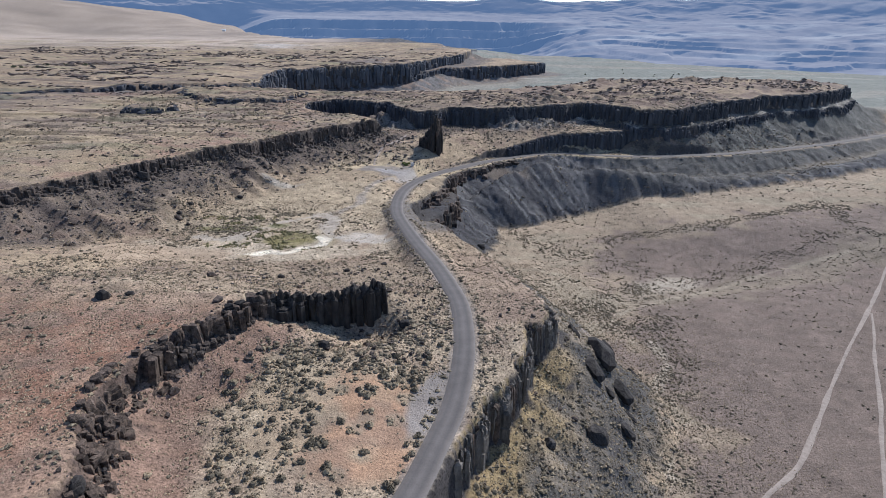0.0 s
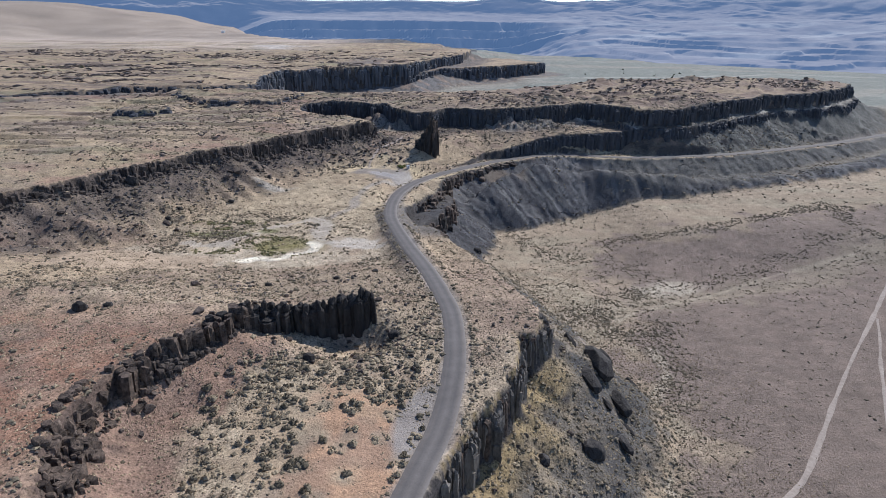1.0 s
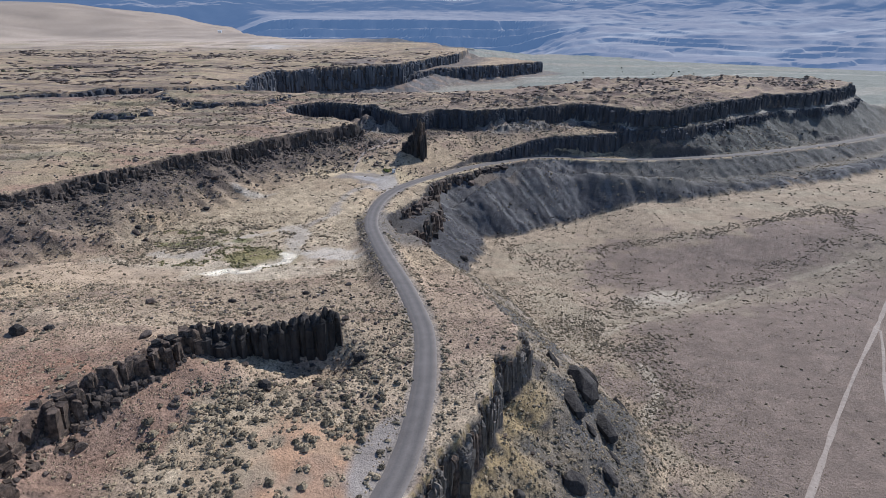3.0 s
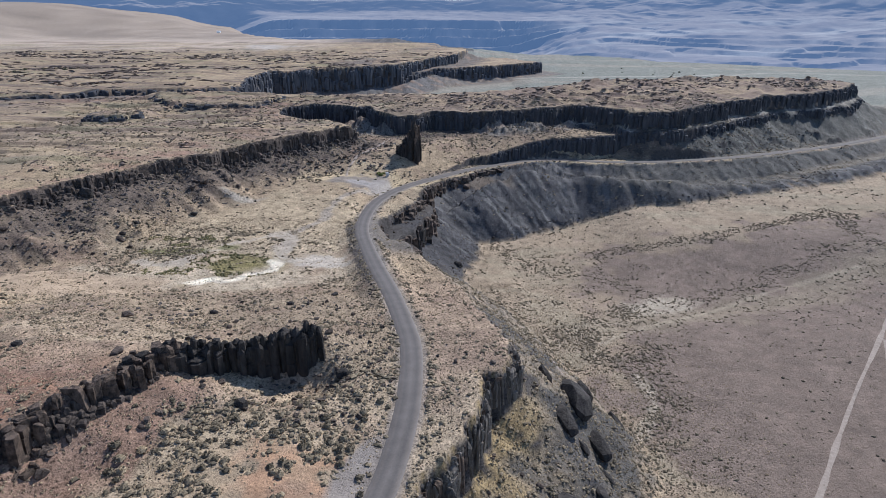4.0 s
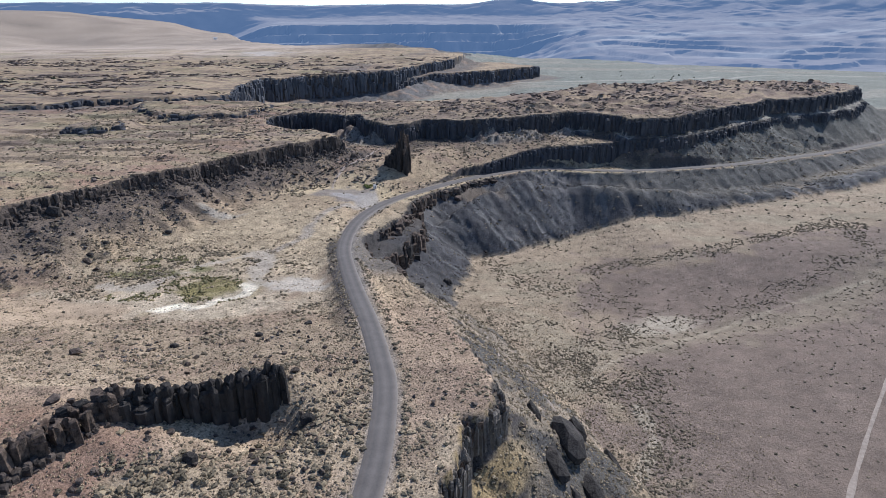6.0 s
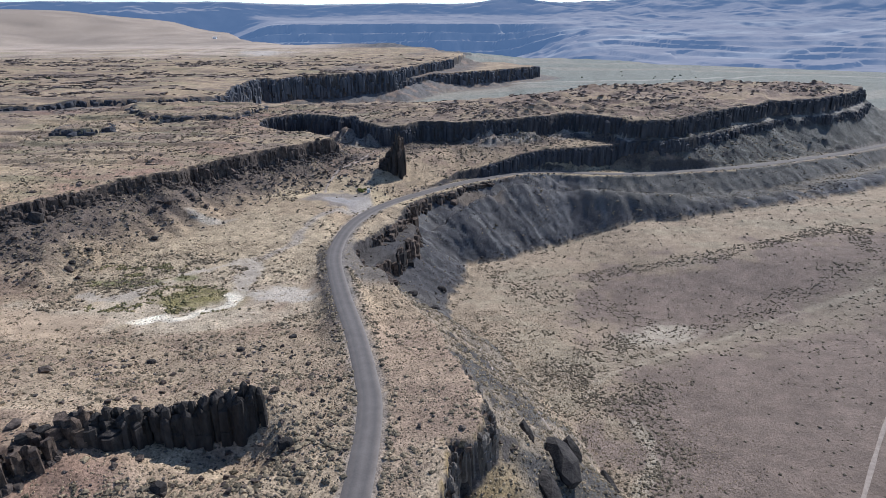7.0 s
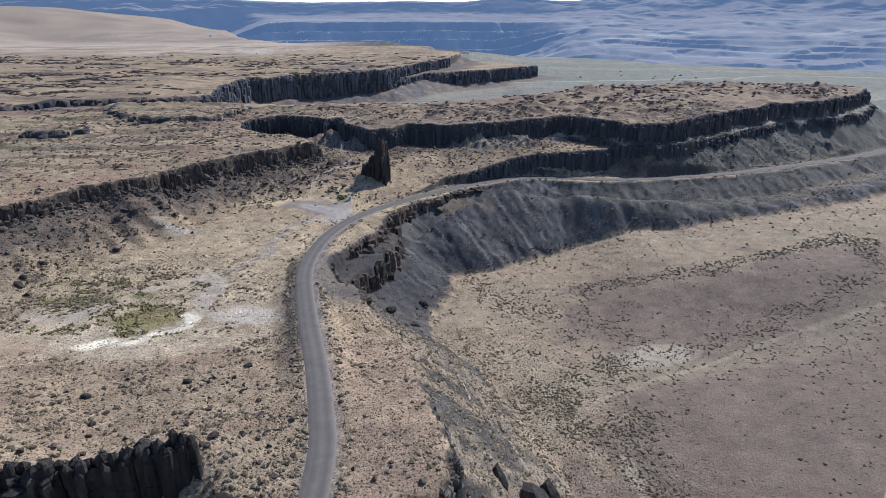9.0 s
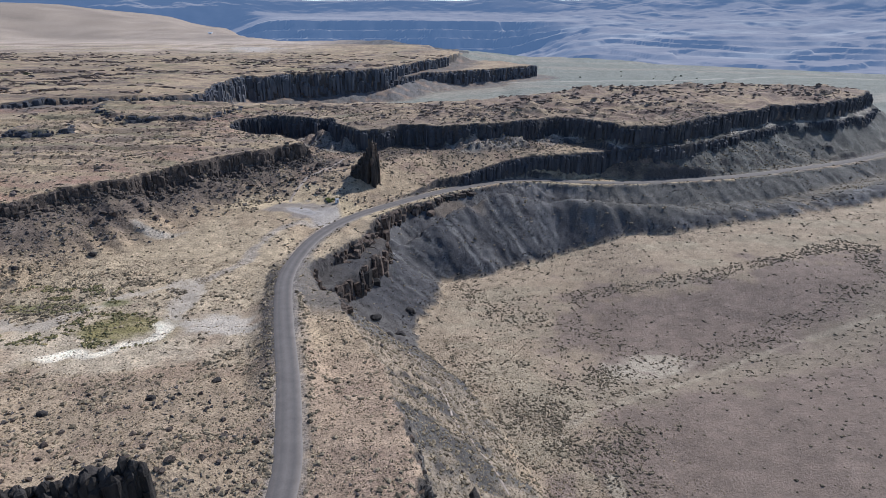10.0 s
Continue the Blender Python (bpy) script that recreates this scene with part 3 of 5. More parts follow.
    lay((.36, .29, .23), sstep(1750, 2000, y + 60 * n1) * sstep(-400, -800, x) * .9)
    lay((.27, .22, .18), sstep(1250, 1500, y) * sstep(-150, -400, x) * sstep(0, .6, fbm(x / 300, y / 80, 3, 91)) * .6)
    # bare rock where it is steep, and ledges on the plateau
    lay((.095, .075, .063), sstep(.9, 1.3, steep) * (x < -55) * (y < 520) * (np.abs(dp) < 15))
    lay(STONE, sstep(.95, 1.35, steep) * (ds < 25) * ((y > 262) | (ds > .4)) * ~((x < -55) & (y < 520)) * ~((np.abs(dk) < 20) & (y < 182)))
    lay((.125, .088, .07), sstep(.8, 1.2, steep) * (np.abs(dk) < 20) * (y < 182))
    lay((.19, .14, .115), (dp < -3) * sstep(.0, .5, fbm(x / 22, y / 7, 4, 93)) * sstep(450, 560, y + .4 * x + 100) * .7)
    lay((.17, .13, .11), (f["step"][0] < -3) * sstep(.1, .5, fbm(x / 60, y / 16, 4, 95)) * sstep(1500, 1250, y) * .75)
    lay((.42, .315, .20), (((dp < -3) | (f["step"][0] < -3)) & (y > 300)) * sstep(.1, .6, fbm(x / 55, y / 13, 4, 99)) * .55)
    top_l = ((dp < -4) | (f["step"][0] < -3)) * sstep(20, -40, x)
    band = fbm(x / 75, y / 9, 4, 163)
    lay((.17, .125, .10), top_l * sstep(.15, .5, band) * .65)
    lay((.40, .31, .19), top_l * sstep(-.15, -.5, band) * .5)
    lay((.24, .22, .13), top_l * sstep(.25, .6, fbm(x / 60, y / 12, 3, 165)) * .5)
    lay((.50, .46, .42), sstep(1.1, .5, np.hypot((x + 405) / 80, (y - 1515) / 70) + .9 * n1) * .6)
    lay((.40, .37, .31), sstep(9, 4, near_line(PLAIN_ROAD, x, y)[0]) * .8)
    col[:] = col * (1 + .17 * n3 + .12 * n2)[..., None]
    return np.clip(col, .02, .85)


gy_, gx_ = np.gradient(ZZ, GY, GX)
STEEP = np.hypot(gx_, gy_)
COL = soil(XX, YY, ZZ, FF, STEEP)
TOE = sstep(120, 50, FF["shelf"][0] + 20 * fbm(XX / 13, YY / 13, 4, 75))
GRAIN = (1 - .85 * sstep(1.3, 1.0, np.hypot((XX + 3.5 - .22 * (YY - 142)) / 5.5, (YY - 142) / 15))) * (1 - .6 * sstep(1.1, .8, np.hypot((XX + 40) / 24, (YY - 417) / 14)))
GRAIN = GRAIN * (1 - .6 * sstep(6, 3, near_line(SAND, XX, YY)[0])) * (1 - .6 * sstep(1.1, .8, np.hypot((XX + 40) / 18, (YY - 285) / 10)))
GRAIN = GRAIN * (1 - .55 * sstep(1.2, .8, np.hypot((XX + 25) / 24, (YY - 130) / 22) + .35 * fbm(XX / 13, YY / 13, 4, 75)))
GRAIN = GRAIN * (1 - .75 * sstep(1.2, .8, np.hypot((XX + 132) / 30, (YY - 249) / 18)))
GRAIN = GRAIN - .5 * ((FF['shelf'][0] > 1) & (YY > 325) & (ZZ > FF['floor'] + .8))
GRAIN = GRAIN - .62 * (1 - .8 * TOE) * ((FF["shelf"][0] > 0) & (ZZ < FF["floor"] + .8))


# ---- materials ----
def material(name, rough=.9, metal=0.0):
    m = bpy.data.materials.new(name)
    m.use_nodes = True
    nt = m.node_tree
    b = nt.nodes["Principled BSDF"]
    b.inputs["Roughness"].default_value, b.inputs["Metallic"].default_value = rough, metal
    b.inputs["Specular IOR Level"].default_value = .25
    return m, nt, b


def node(nt, kind, **values):
    n = nt.nodes.new(kind)
    for key, v in values.items():
        n.inputs[key].default_value = v
    return n


def scaled(nt, source, low, high, value, out):
    """Multiply a colour by a factor that runs from low to high with value."""
    r = node(nt, "ShaderNodeMapRange", **{"To Min": low, "To Max": high})
    r.inputs["From Min"].default_value, r.inputs["From Max"].default_value = .3, .7
    nt.links.new(value, r.inputs["Value"])
    m = nt.nodes.new("ShaderNodeVectorMath")
    m.operation = "SCALE"
    nt.links.new(source, m.inputs[0])
    nt.links.new(r.outputs["Result"], m.inputs["Scale"])
    if out is not None:
        nt.links.new(m.outputs["Vector"], out)
    return m.outputs["Vector"]


def noise_out(nt, scale, detail=4, rough=.6, stretch=None):
    n = node(nt, "ShaderNodeTexNoise", Scale=scale, Detail=detail, Roughness=rough)
    co = nt.nodes.new("ShaderNodeNewGeometry")
    if stretch:
        mp = node(nt, "ShaderNodeMapping", Scale=stretch)
        nt.links.new(co.outputs["Position"], mp.inputs["Vector"])
        nt.links.new(mp.outputs["Vector"], n.inputs["Vector"])
    else:
        nt.links.new(co.outputs["Position"], n.inputs["Vector"])
    return n.outputs["Fac"]


def bump(nt, b, height, strength, distance):
    n = node(nt, "ShaderNodeBump", Strength=strength, Distance=distance)
    nt.links.new(height, n.inputs["Height"])
    nt.links.new(n.outputs["Normal"], b.inputs["Normal"])


def ground_material():
    m, nt, b = material("dry_ground", .95)
    at = nt.nodes.new("ShaderNodeAttribute")
    at.attribute_name = "soil"
    a = scaled(nt, at.outputs["Color"], .42, 1.56, noise_out(nt, 1.3, 6, .75), None)
    a = scaled(nt, a, .74, 1.24, noise_out(nt, .22, 5, .65), None)
    # dry tufts
    v = node(nt, "ShaderNodeTexVoronoi", Scale=.9, Randomness=1.0)
    co = nt.nodes.new("ShaderNodeTexCoord")
    nt.links.new(co.outputs["Object"], v.inputs["Vector"])
    r = node(nt, "ShaderNodeMapRange", **{"From Min": .10, "From Max": .38, "To Min": .38, "To Max": 1.10})
    nt.links.new(v.outputs["Distance"], r.inputs["Value"])
    s = nt.nodes.new("ShaderNodeVectorMath")
    s.operation = "SCALE"
    nt.links.new(a, s.inputs[0])
    nt.links.new(r.outputs["Result"], s.inputs["Scale"])
    gr = nt.nodes.new("ShaderNodeAttribute")
    gr.attribute_name = "grain"
    mx = nt.nodes.new("ShaderNodeMix")
    mx.data_type = "RGBA"
    nt.links.new(gr.outputs["Fac"], mx.inputs["Factor"])
    nt.links.new(at.outputs["Color"], mx.inputs["A"])
    nt.links.new(s.outputs["Vector"], mx.inputs["B"])
    nt.links.new(mx.outputs["Result"], b.inputs["Base Color"])
    bump(nt, b, noise_out(nt, .9, 6, .7), .9, .6)
    return m


def rock_material(name, dark, light, scale=.5, stretch=(1, 1, .25), per="object"):
    m, nt, b = material(name, .85)
    ramp = nt.nodes.new("ShaderNodeValToRGB")
    ramp.color_ramp.elements[0].position, ramp.color_ramp.elements[0].color = .32, (*dark, 1)
    ramp.color_ramp.elements[1].position, ramp.color_ramp.elements[1].color = .72, (*light, 1)
    nt.links.new(noise_out(nt, scale, 6, .65, stretch), ramp.inputs["Fac"])
    if per == "object":
        src = nt.nodes.new("ShaderNodeObjectInfo").outputs["Random"]
    else:
        src = nt.nodes.new("ShaderNodeNewGeometry").outputs["Random Per Island"]
    r = node(nt, "ShaderNodeMapRange", **{"To Min": .8, "To Max": 1.25})
    nt.links.new(src, r.inputs["Value"])
    s = nt.nodes.new("ShaderNodeVectorMath")
    s.operation = "SCALE"
    nt.links.new(ramp.outputs["Color"], s.inputs[0])
    nt.links.new(r.outputs["Result"], s.inputs["Scale"])
    nt.links.new(s.outputs["Vector"], b.inputs["Base Color"])
    bump(nt, b, noise_out(nt, scale * 3, 6, .7), .9, .5)
    return m


def plant_material(name, colours, per):
    m, nt, b = material(name, .8)
    ramp = nt.nodes.new("ShaderNodeValToRGB")
    el = ramp.color_ramp.elements
    el[0].position, el[0].color = 0, (*colours[0], 1)
    el[1].position, el[1].color = 1, (*colours[-1], 1)
    for i, c in enumerate(colours[1:-1]):
        e = el.new((i + 1) / (len(colours) - 1))
        e.color = (*c, 1)
    if per == "object":
        nt.links.new(nt.nodes.new("ShaderNodeObjectInfo").outputs["Random"], ramp.inputs["Fac"])
    else:
        at = nt.nodes.new("ShaderNodeAttribute")
        at.attribute_name = "tone"
        nt.links.new(at.outputs["Fac"], ramp.inputs["Fac"])
    scaled(nt, ramp.outputs["Color"], .7, 1.3, noise_out(nt, 3.0, 3, .6), b.inputs["Base Color"])
    return m


M_GROUND = ground_material()
M_COLUMN = rock_material("basalt_column", (.015, .014, .015), (.085, .073, .065), .45, (1, 1, .3), "object")
M_PALE_COLUMN = rock_material("lichened_basalt", (.055, .05, .045), (.27, .235, .20), .5, (1, 1, .3), "object")
# bluer than the near columns: distance haze is put into the colour
M_COLUMN_HAZED = rock_material("hazed_basalt", (.032, .036, .046), (.105, .104, .112), .3, (1, 1, .25), "island")
M_CRAG = rock_material("weathered_basalt", (.028, .022, .019), (.23, .168, .13), .8, (1, 1, .7), "object")
M_CRAG_FAR = rock_material("weathered_basalt_far", (.034, .029, .027), (.155, .12, .10), .4, (1, 1, .6), "island")
# lighter and bluer again, painting in the haze over the farthest cliffs
M_HAZED_DISTANT = rock_material("distant_hazed_basalt", (.05, .058, .075), (.15, .15, .16), .15, (1, 1, .3), "island")
M_BOULDER = rock_material("basalt_boulder", (.052, .041, .036), (.18, .138, .112), .6, (1, 1, 1), "object")
M_RUBBLE = rock_material("basalt_rubble", (.055, .05, .048), (.17, .145, .13), .6, (1, 1, 1), "island")
M_LEDGE = rock_material("weathered_ledge", (.09, .07, .06), (.25, .19, .155), .3, (1, 1, 1), "island")
SAGE = [(.105, .086, .058), (.17, .138, .096), (.255, .205, .138), (.39, .305, .20)]
M_SAGE = plant_material("sagebrush", SAGE, "object")
M_SAGE_STUFF = plant_material("sagebrush_far", SAGE, "tone")


def road_material():
    m, nt, b = material("worn_asphalt", .85)
    uv = nt.nodes.new("ShaderNodeUVMap")
    sep = nt.nodes.new("ShaderNodeSeparateXYZ")
    nt.links.new(uv.outputs["UV"], sep.inputs[0])
    ramp = nt.nodes.new("ShaderNodeValToRGB")
    el = ramp.color_ramp.elements
    el[0].position, el[0].color = 0, (.215, .19, .17, 1)
    el[1].position, el[1].color = 1, (.215, .19, .17, 1)
    for p, c in ((.10, (.215, .20, .19)), (.27, (.17, .163, .16)), (.5, (.225, .213, .205)), (.73, (.17, .163, .16)), (.90, (.215, .20, .19))):
        el.new(p).color = (c[0] * .82, c[1] * .77, c[2] * .735, 1)
    nt.links.new(sep.outputs["X"], ramp.inputs["Fac"])
    a = scaled(nt, ramp.outputs["Color"], .88, 1.12, noise_out(nt, .25, 5, .6), None)
    scaled(nt, a, .9, 1.1, noise_out(nt, 2.5, 4, .6), b.inputs["Base Color"])
    bump(nt, b, noise_out(nt, 6, 3, .6), .3, .05)
    return m


def plain_material(name, colour, rough=.9, scale=.8):
    m, nt, b = material(name, rough)
    c = nt.nodes.new("ShaderNodeRGB")
    c.outputs[0].default_value = (*colour, 1)
    a = scaled(nt, c.outputs[0], .8, 1.2, noise_out(nt, scale, 5, .6), None)
    scaled(nt, a, .9, 1.1, noise_out(nt, scale * .12, 3, .6), b.inputs["Base Color"])
    return m


M_ROAD = road_material()
M_DIRT = plain_material("pale_dirt", (.37, .305, .255))


# ---- mesh helpers ----
def mesh_from(name, verts, faces, mat, smooth=False):
    """A mesh from numpy arrays: faces all of one corner count."""
    me = bpy.data.meshes.new(name)
    faces = np.asarray(faces, np.int32)
    me.vertices.add(len(verts))
    me.vertices.foreach_set("co", np.asarray(verts, np.float32).ravel())
    n = faces.shape[1]
    me.loops.add(faces.size)
    me.loops.foreach_set("vertex_index", faces.ravel())
    me.polygons.add(len(faces))
    me.polygons.foreach_set("loop_start", np.arange(0, faces.size, n, dtype=np.int32))
    me.polygons.foreach_set("loop_total", np.full(len(faces), n, np.int32))
    me.polygons.foreach_set("use_smooth", np.full(len(faces), smooth))
    me.materials.append(mat)
    me.update(calc_edges=True)
    return me


def part(name, bm, mat, parent, label=""):
    me = bpy.data.meshes.new(name)
    bm.to_mesh(me)
    bm.free()
    me.materials.append(mat)
    ob = new(name, me)
    ob.parent = parent
    return tagged(ob, label)


def hull_mesh(name, points, mat):
    bm = bmesh.new()
    for p in points:
        bm.verts.new(p)
    res = bmesh.ops.convex_hull(bm, input=bm.verts)
    bmesh.ops.delete(bm, geom=[v for v in bm.verts if not v.link_faces], context="VERTS")
    bmesh.ops.triangulate(bm, faces=bm.faces)
    me = bpy.data.meshes.new(name)
    bm.to_mesh(me)
    bm.free()
    me.materials.append(mat)
    return me


def arrays(me):
    v = np.empty(len(me.vertices) * 3, np.float32)
    me.vertices.foreach_get("co", v)
    me.calc_loop_triangles()
    t = np.empty(len(me.loop_triangles) * 3, np.int32)
    me.loop_triangles.foreach_get("vertices", t)
    return v.reshape(-1, 3), t.reshape(-1, 3)


def joined(name, variants, pos, size, turn, mat, tone=None):
    """One mesh of many copies: pos n x 3, size n x 3, turn about z."""
    verts, faces, tones, base = [], [], [], 0
    kinds = rng.integers(0, len(variants), len(pos))
    for k, me in enumerate(variants):
        v, t = arrays(me)
        sel = np.nonzero(kinds == k)[0]
        if not len(sel):
            continue
        c, s = np.cos(turn[sel])[:, None], np.sin(turn[sel])[:, None]
        p = v[None] * size[sel][:, None, :]
        q = np.stack([p[..., 0] * c - p[..., 1] * s, p[..., 0] * s + p[..., 1] * c, p[..., 2]], -1) + pos[sel][:, None, :]
        verts.append(q.reshape(-1, 3))
        faces.append((t[None] + (np.arange(len(sel)) * len(v))[:, None, None] + base).reshape(-1, 3))
        if tone is not None:
            tones.append(np.repeat(tone[sel], len(v)))
        base += len(sel) * len(v)
    me = mesh_from(name, np.concatenate(verts), np.concatenate(faces), mat)
    if tone is not None:
        me.attributes.new("tone", "FLOAT", "POINT").data.foreach_set("value", np.concatenate(tones).astype(np.float32))
    return me


# ---- ground ----
ny, nx = XX.shape
idx = np.arange(ny * nx).reshape(ny, nx)
quads = np.stack([idx[:-1, :-1], idx[:-1, 1:], idx[1:, 1:], idx[1:, :-1]], -1).reshape(-1, 4)
me = mesh_from("ground", np.stack([XX, YY, ZZ], -1).reshape(-1, 3), quads, M_GROUND, True)
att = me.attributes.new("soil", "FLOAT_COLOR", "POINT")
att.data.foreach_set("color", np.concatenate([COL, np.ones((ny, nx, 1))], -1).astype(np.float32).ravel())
me.attributes.new("grain", "FLOAT", "POINT").data.foreach_set("value", np.clip(GRAIN, .1, 1).astype(np.float32).ravel())
tagged(new("ground", me), "dry tan desert ground of grass, gravel and grey talus", "ground", kind="structure")


# ---- road and tracks ----
def ribbon(name, line, half, lift, mat, label, category, rows=(-1, -.55, 0, .55, 1), wobble=0.0, level=None):
    p = np.asarray(line)[:, :2]
    d = np.gradient(p, axis=0)
    d /= np.linalg.norm(d, axis=1)[:, None]
    side = np.stack([d[:, 1], -d[:, 0]], 1)
    verts, uvs = [], []
    n = len(p)
    w = half * (1 + wobble * fbm(np.arange(n) / 4, np.zeros(n), 3, 101))
    for j, r in enumerate(rows):
        q = p + side * (w * r)[:, None]
        if level is None:
            z = ground_z(q[:, 0], q[:, 1]) + lift - (.12 if abs(r) == 1 else 0)
        else:
            z = level + lift - .10 * r * r - (.35 if abs(r) > .99 else 0)
        verts.append(np.column_stack([q, z]))
    m = len(rows)
    v = np.stack(verts, 1).reshape(-1, 3)
    i = np.arange(n * m).reshape(n, m)
    f = np.stack([i[:-1, :-1], i[:-1, 1:], i[1:, 1:], i[1:, :-1]], -1).reshape(-1, 4)
    me = mesh_from(name, v, f, mat, True)
    uv = me.uv_layers.new(name="UVMap")
    u = np.tile((np.array(rows) + 1) / 2, n)
    co = np.stack([u[f.ravel()], np.repeat(np.arange(n), m)[f.ravel()] * .1], -1)
    uv.data.foreach_set("uv", co.astype(np.float32).ravel())
    return tagged(new(name, me), label, category, kind="structure")


ribbon("road", ROAD, 3.4, .06, M_ROAD, "worn grey asphalt road winding along the cliff rim", "road", rows=(-1.08, -.97, -.6, 0, .6, .97, 1.08), level=ROAD[:, 2])
ribbon("dirt_track", TRACK, .92, .16, M_DIRT, "pale dirt vehicle track on the valley floor", "dirt track", wobble=.35)
ribbon("dirt_track", TRACK2, .75, .16, M_DIRT, "faint pale dirt track beside the main one", "dirt track", wobble=.35)

FOOTPATHS = [smooth_line([(27, 297), (32, 288), (41, 276), (46, 255), (51, 245), (58, 228), (66, 214)], 2), smooth_line([(-50, 428), (-51, 437), (-50, 450), (-47, 463), (-40, 478), (-33, 498), (-28, 514)], 2)]
ribbon("footpath", FOOTPATHS[0], .42, .14, M_DIRT, "narrow pale footpath along the toe of the slope", "footpath", wobble=.4)
ribbon("footpath", FOOTPATHS[1], .85, .14, M_DIRT, "pale trodden trail leading into the basin", "footpath", wobble=.4)

# ---- basalt columns ----
def column_mesh(name, sides, mat, blocks=4, tip=(.3, .62)):
    """Unit column: about radius 1, height 1, broken across into blocks that are shifted a little, with a slanting top."""
    bm = bmesh.new()
    ang = np.arange(sides) / sides * 2 * math.pi + rng.uniform(-.38, .38, sides)
    rad = rng.uniform(.75, 1.2, sides)
    slant, face = rng.uniform(.01, .06), rng.uniform(0, 6.28)
    cuts = np.sort(rng.uniform(.12, .93, blocks - 1))
    levels = [0.0, *cuts, 1.0]
    rings = []
    for lo, hi in zip(levels, levels[1:]):
        k, off = rng.uniform(.84, 1.1) * (1.12 - .14 * lo), rng.uniform(-.16, .16, 2)
        ends = [(lo + .004, k), (hi - .006, k * rng.uniform(.93, 1.02))]
        if hi == 1.0:
            ends = [(lo + .004, k), (max(hi - .07, lo + .01), k * rng.uniform(.9, 1.0)), (1.0, k * rng.uniform(*tip))]
        for h, q in ends:
            tilt = [slant * (1 + math.cos(a - face)) * h * h for a in ang]
            rings.append([bm.verts.new((math.cos(a) * r * q + off[0], math.sin(a) * r * q + off[1], h - t + rng.uniform(-.025, .015) * (h > .1)))
                          for a, r, t in zip(ang, rad * rng.uniform(.94, 1.06, sides), tilt)])
    for lo, hi in zip(rings, rings[1:]):
        for n in range(sides):
            bm.faces.new((lo[n], lo[(n + 1) % sides], hi[(n + 1) % sides], hi[n]))
    bm.faces.new(rings[-1])
    bmesh.ops.recalc_face_normals(bm, faces=bm.faces)
    me = bpy.data.meshes.new(name)
    bm.to_mesh(me)
    bm.free()
    me.materials.append(mat)
    return me


COLUMNS = [column_mesh("column", s, M_COLUMN) for s in (5, 5, 6, 6, 5, 6, 4, 5)]


def crag_mesh(name, mat):
    """A stout block of rock with worn corners, leaning a little."""
    lean = rng.uniform(-.25, .25, 2)
    pts = []
    for h, k in ((0, 1.08), (rng.uniform(.4, .6), 1.02), (rng.uniform(.84, .94), rng.uniform(.9, 1.02)), (1.0, rng.uniform(.6, .85))):
        for a in np.arange(6) * 1.047 + rng.uniform(-.4, .4, 6):
            r = k * rng.uniform(.72, 1.12) / max(abs(math.cos(a)), abs(math.sin(a))) ** .6
            pts.append((math.cos(a) * r + lean[0] * h, math.sin(a) * r * .9 + lean[1] * h, h + (rng.uniform(-.12, .02) if h > .2 else 0)))
    return hull_mesh(name, pts, mat)


CRAGS = [crag_mesh("column", M_CRAG) if k % 2 else column_mesh("column", 5 + k % 3, M_CRAG, 2, (.75, .95)) for k in range(8)]
CRAGS_FAR = [crag_mesh("column", M_COLUMN_HAZED) if k % 2 else column_mesh("column", 5, M_COLUMN_HAZED, 3, (.6, .9)) for k in range(6)]
COLUMNS_FAR = [column_mesh("column", s, M_COLUMN_HAZED, 3) for s in (5, 6, 4, 5, 5, 6)]
COLUMNS_PALE = [column_mesh("column", s, M_PALE_COLUMN, 5) for s in (5, 6, 4, 5, 6, 5)]


def lattice(x0, x1, y0, y1, w):
    gx, gy = np.meshgrid(np.arange(x0, x1, w), np.arange(y0, y1, w * .87))
    gx = gx + (np.arange(gx.shape[0]) % 2)[:, None] * w / 2
    return (gx + rng.uniform(-.22, .22, gx.shape) * w).ravel(), (gy + rng.uniform(-.22, .22, gy.shape) * w).ravel()


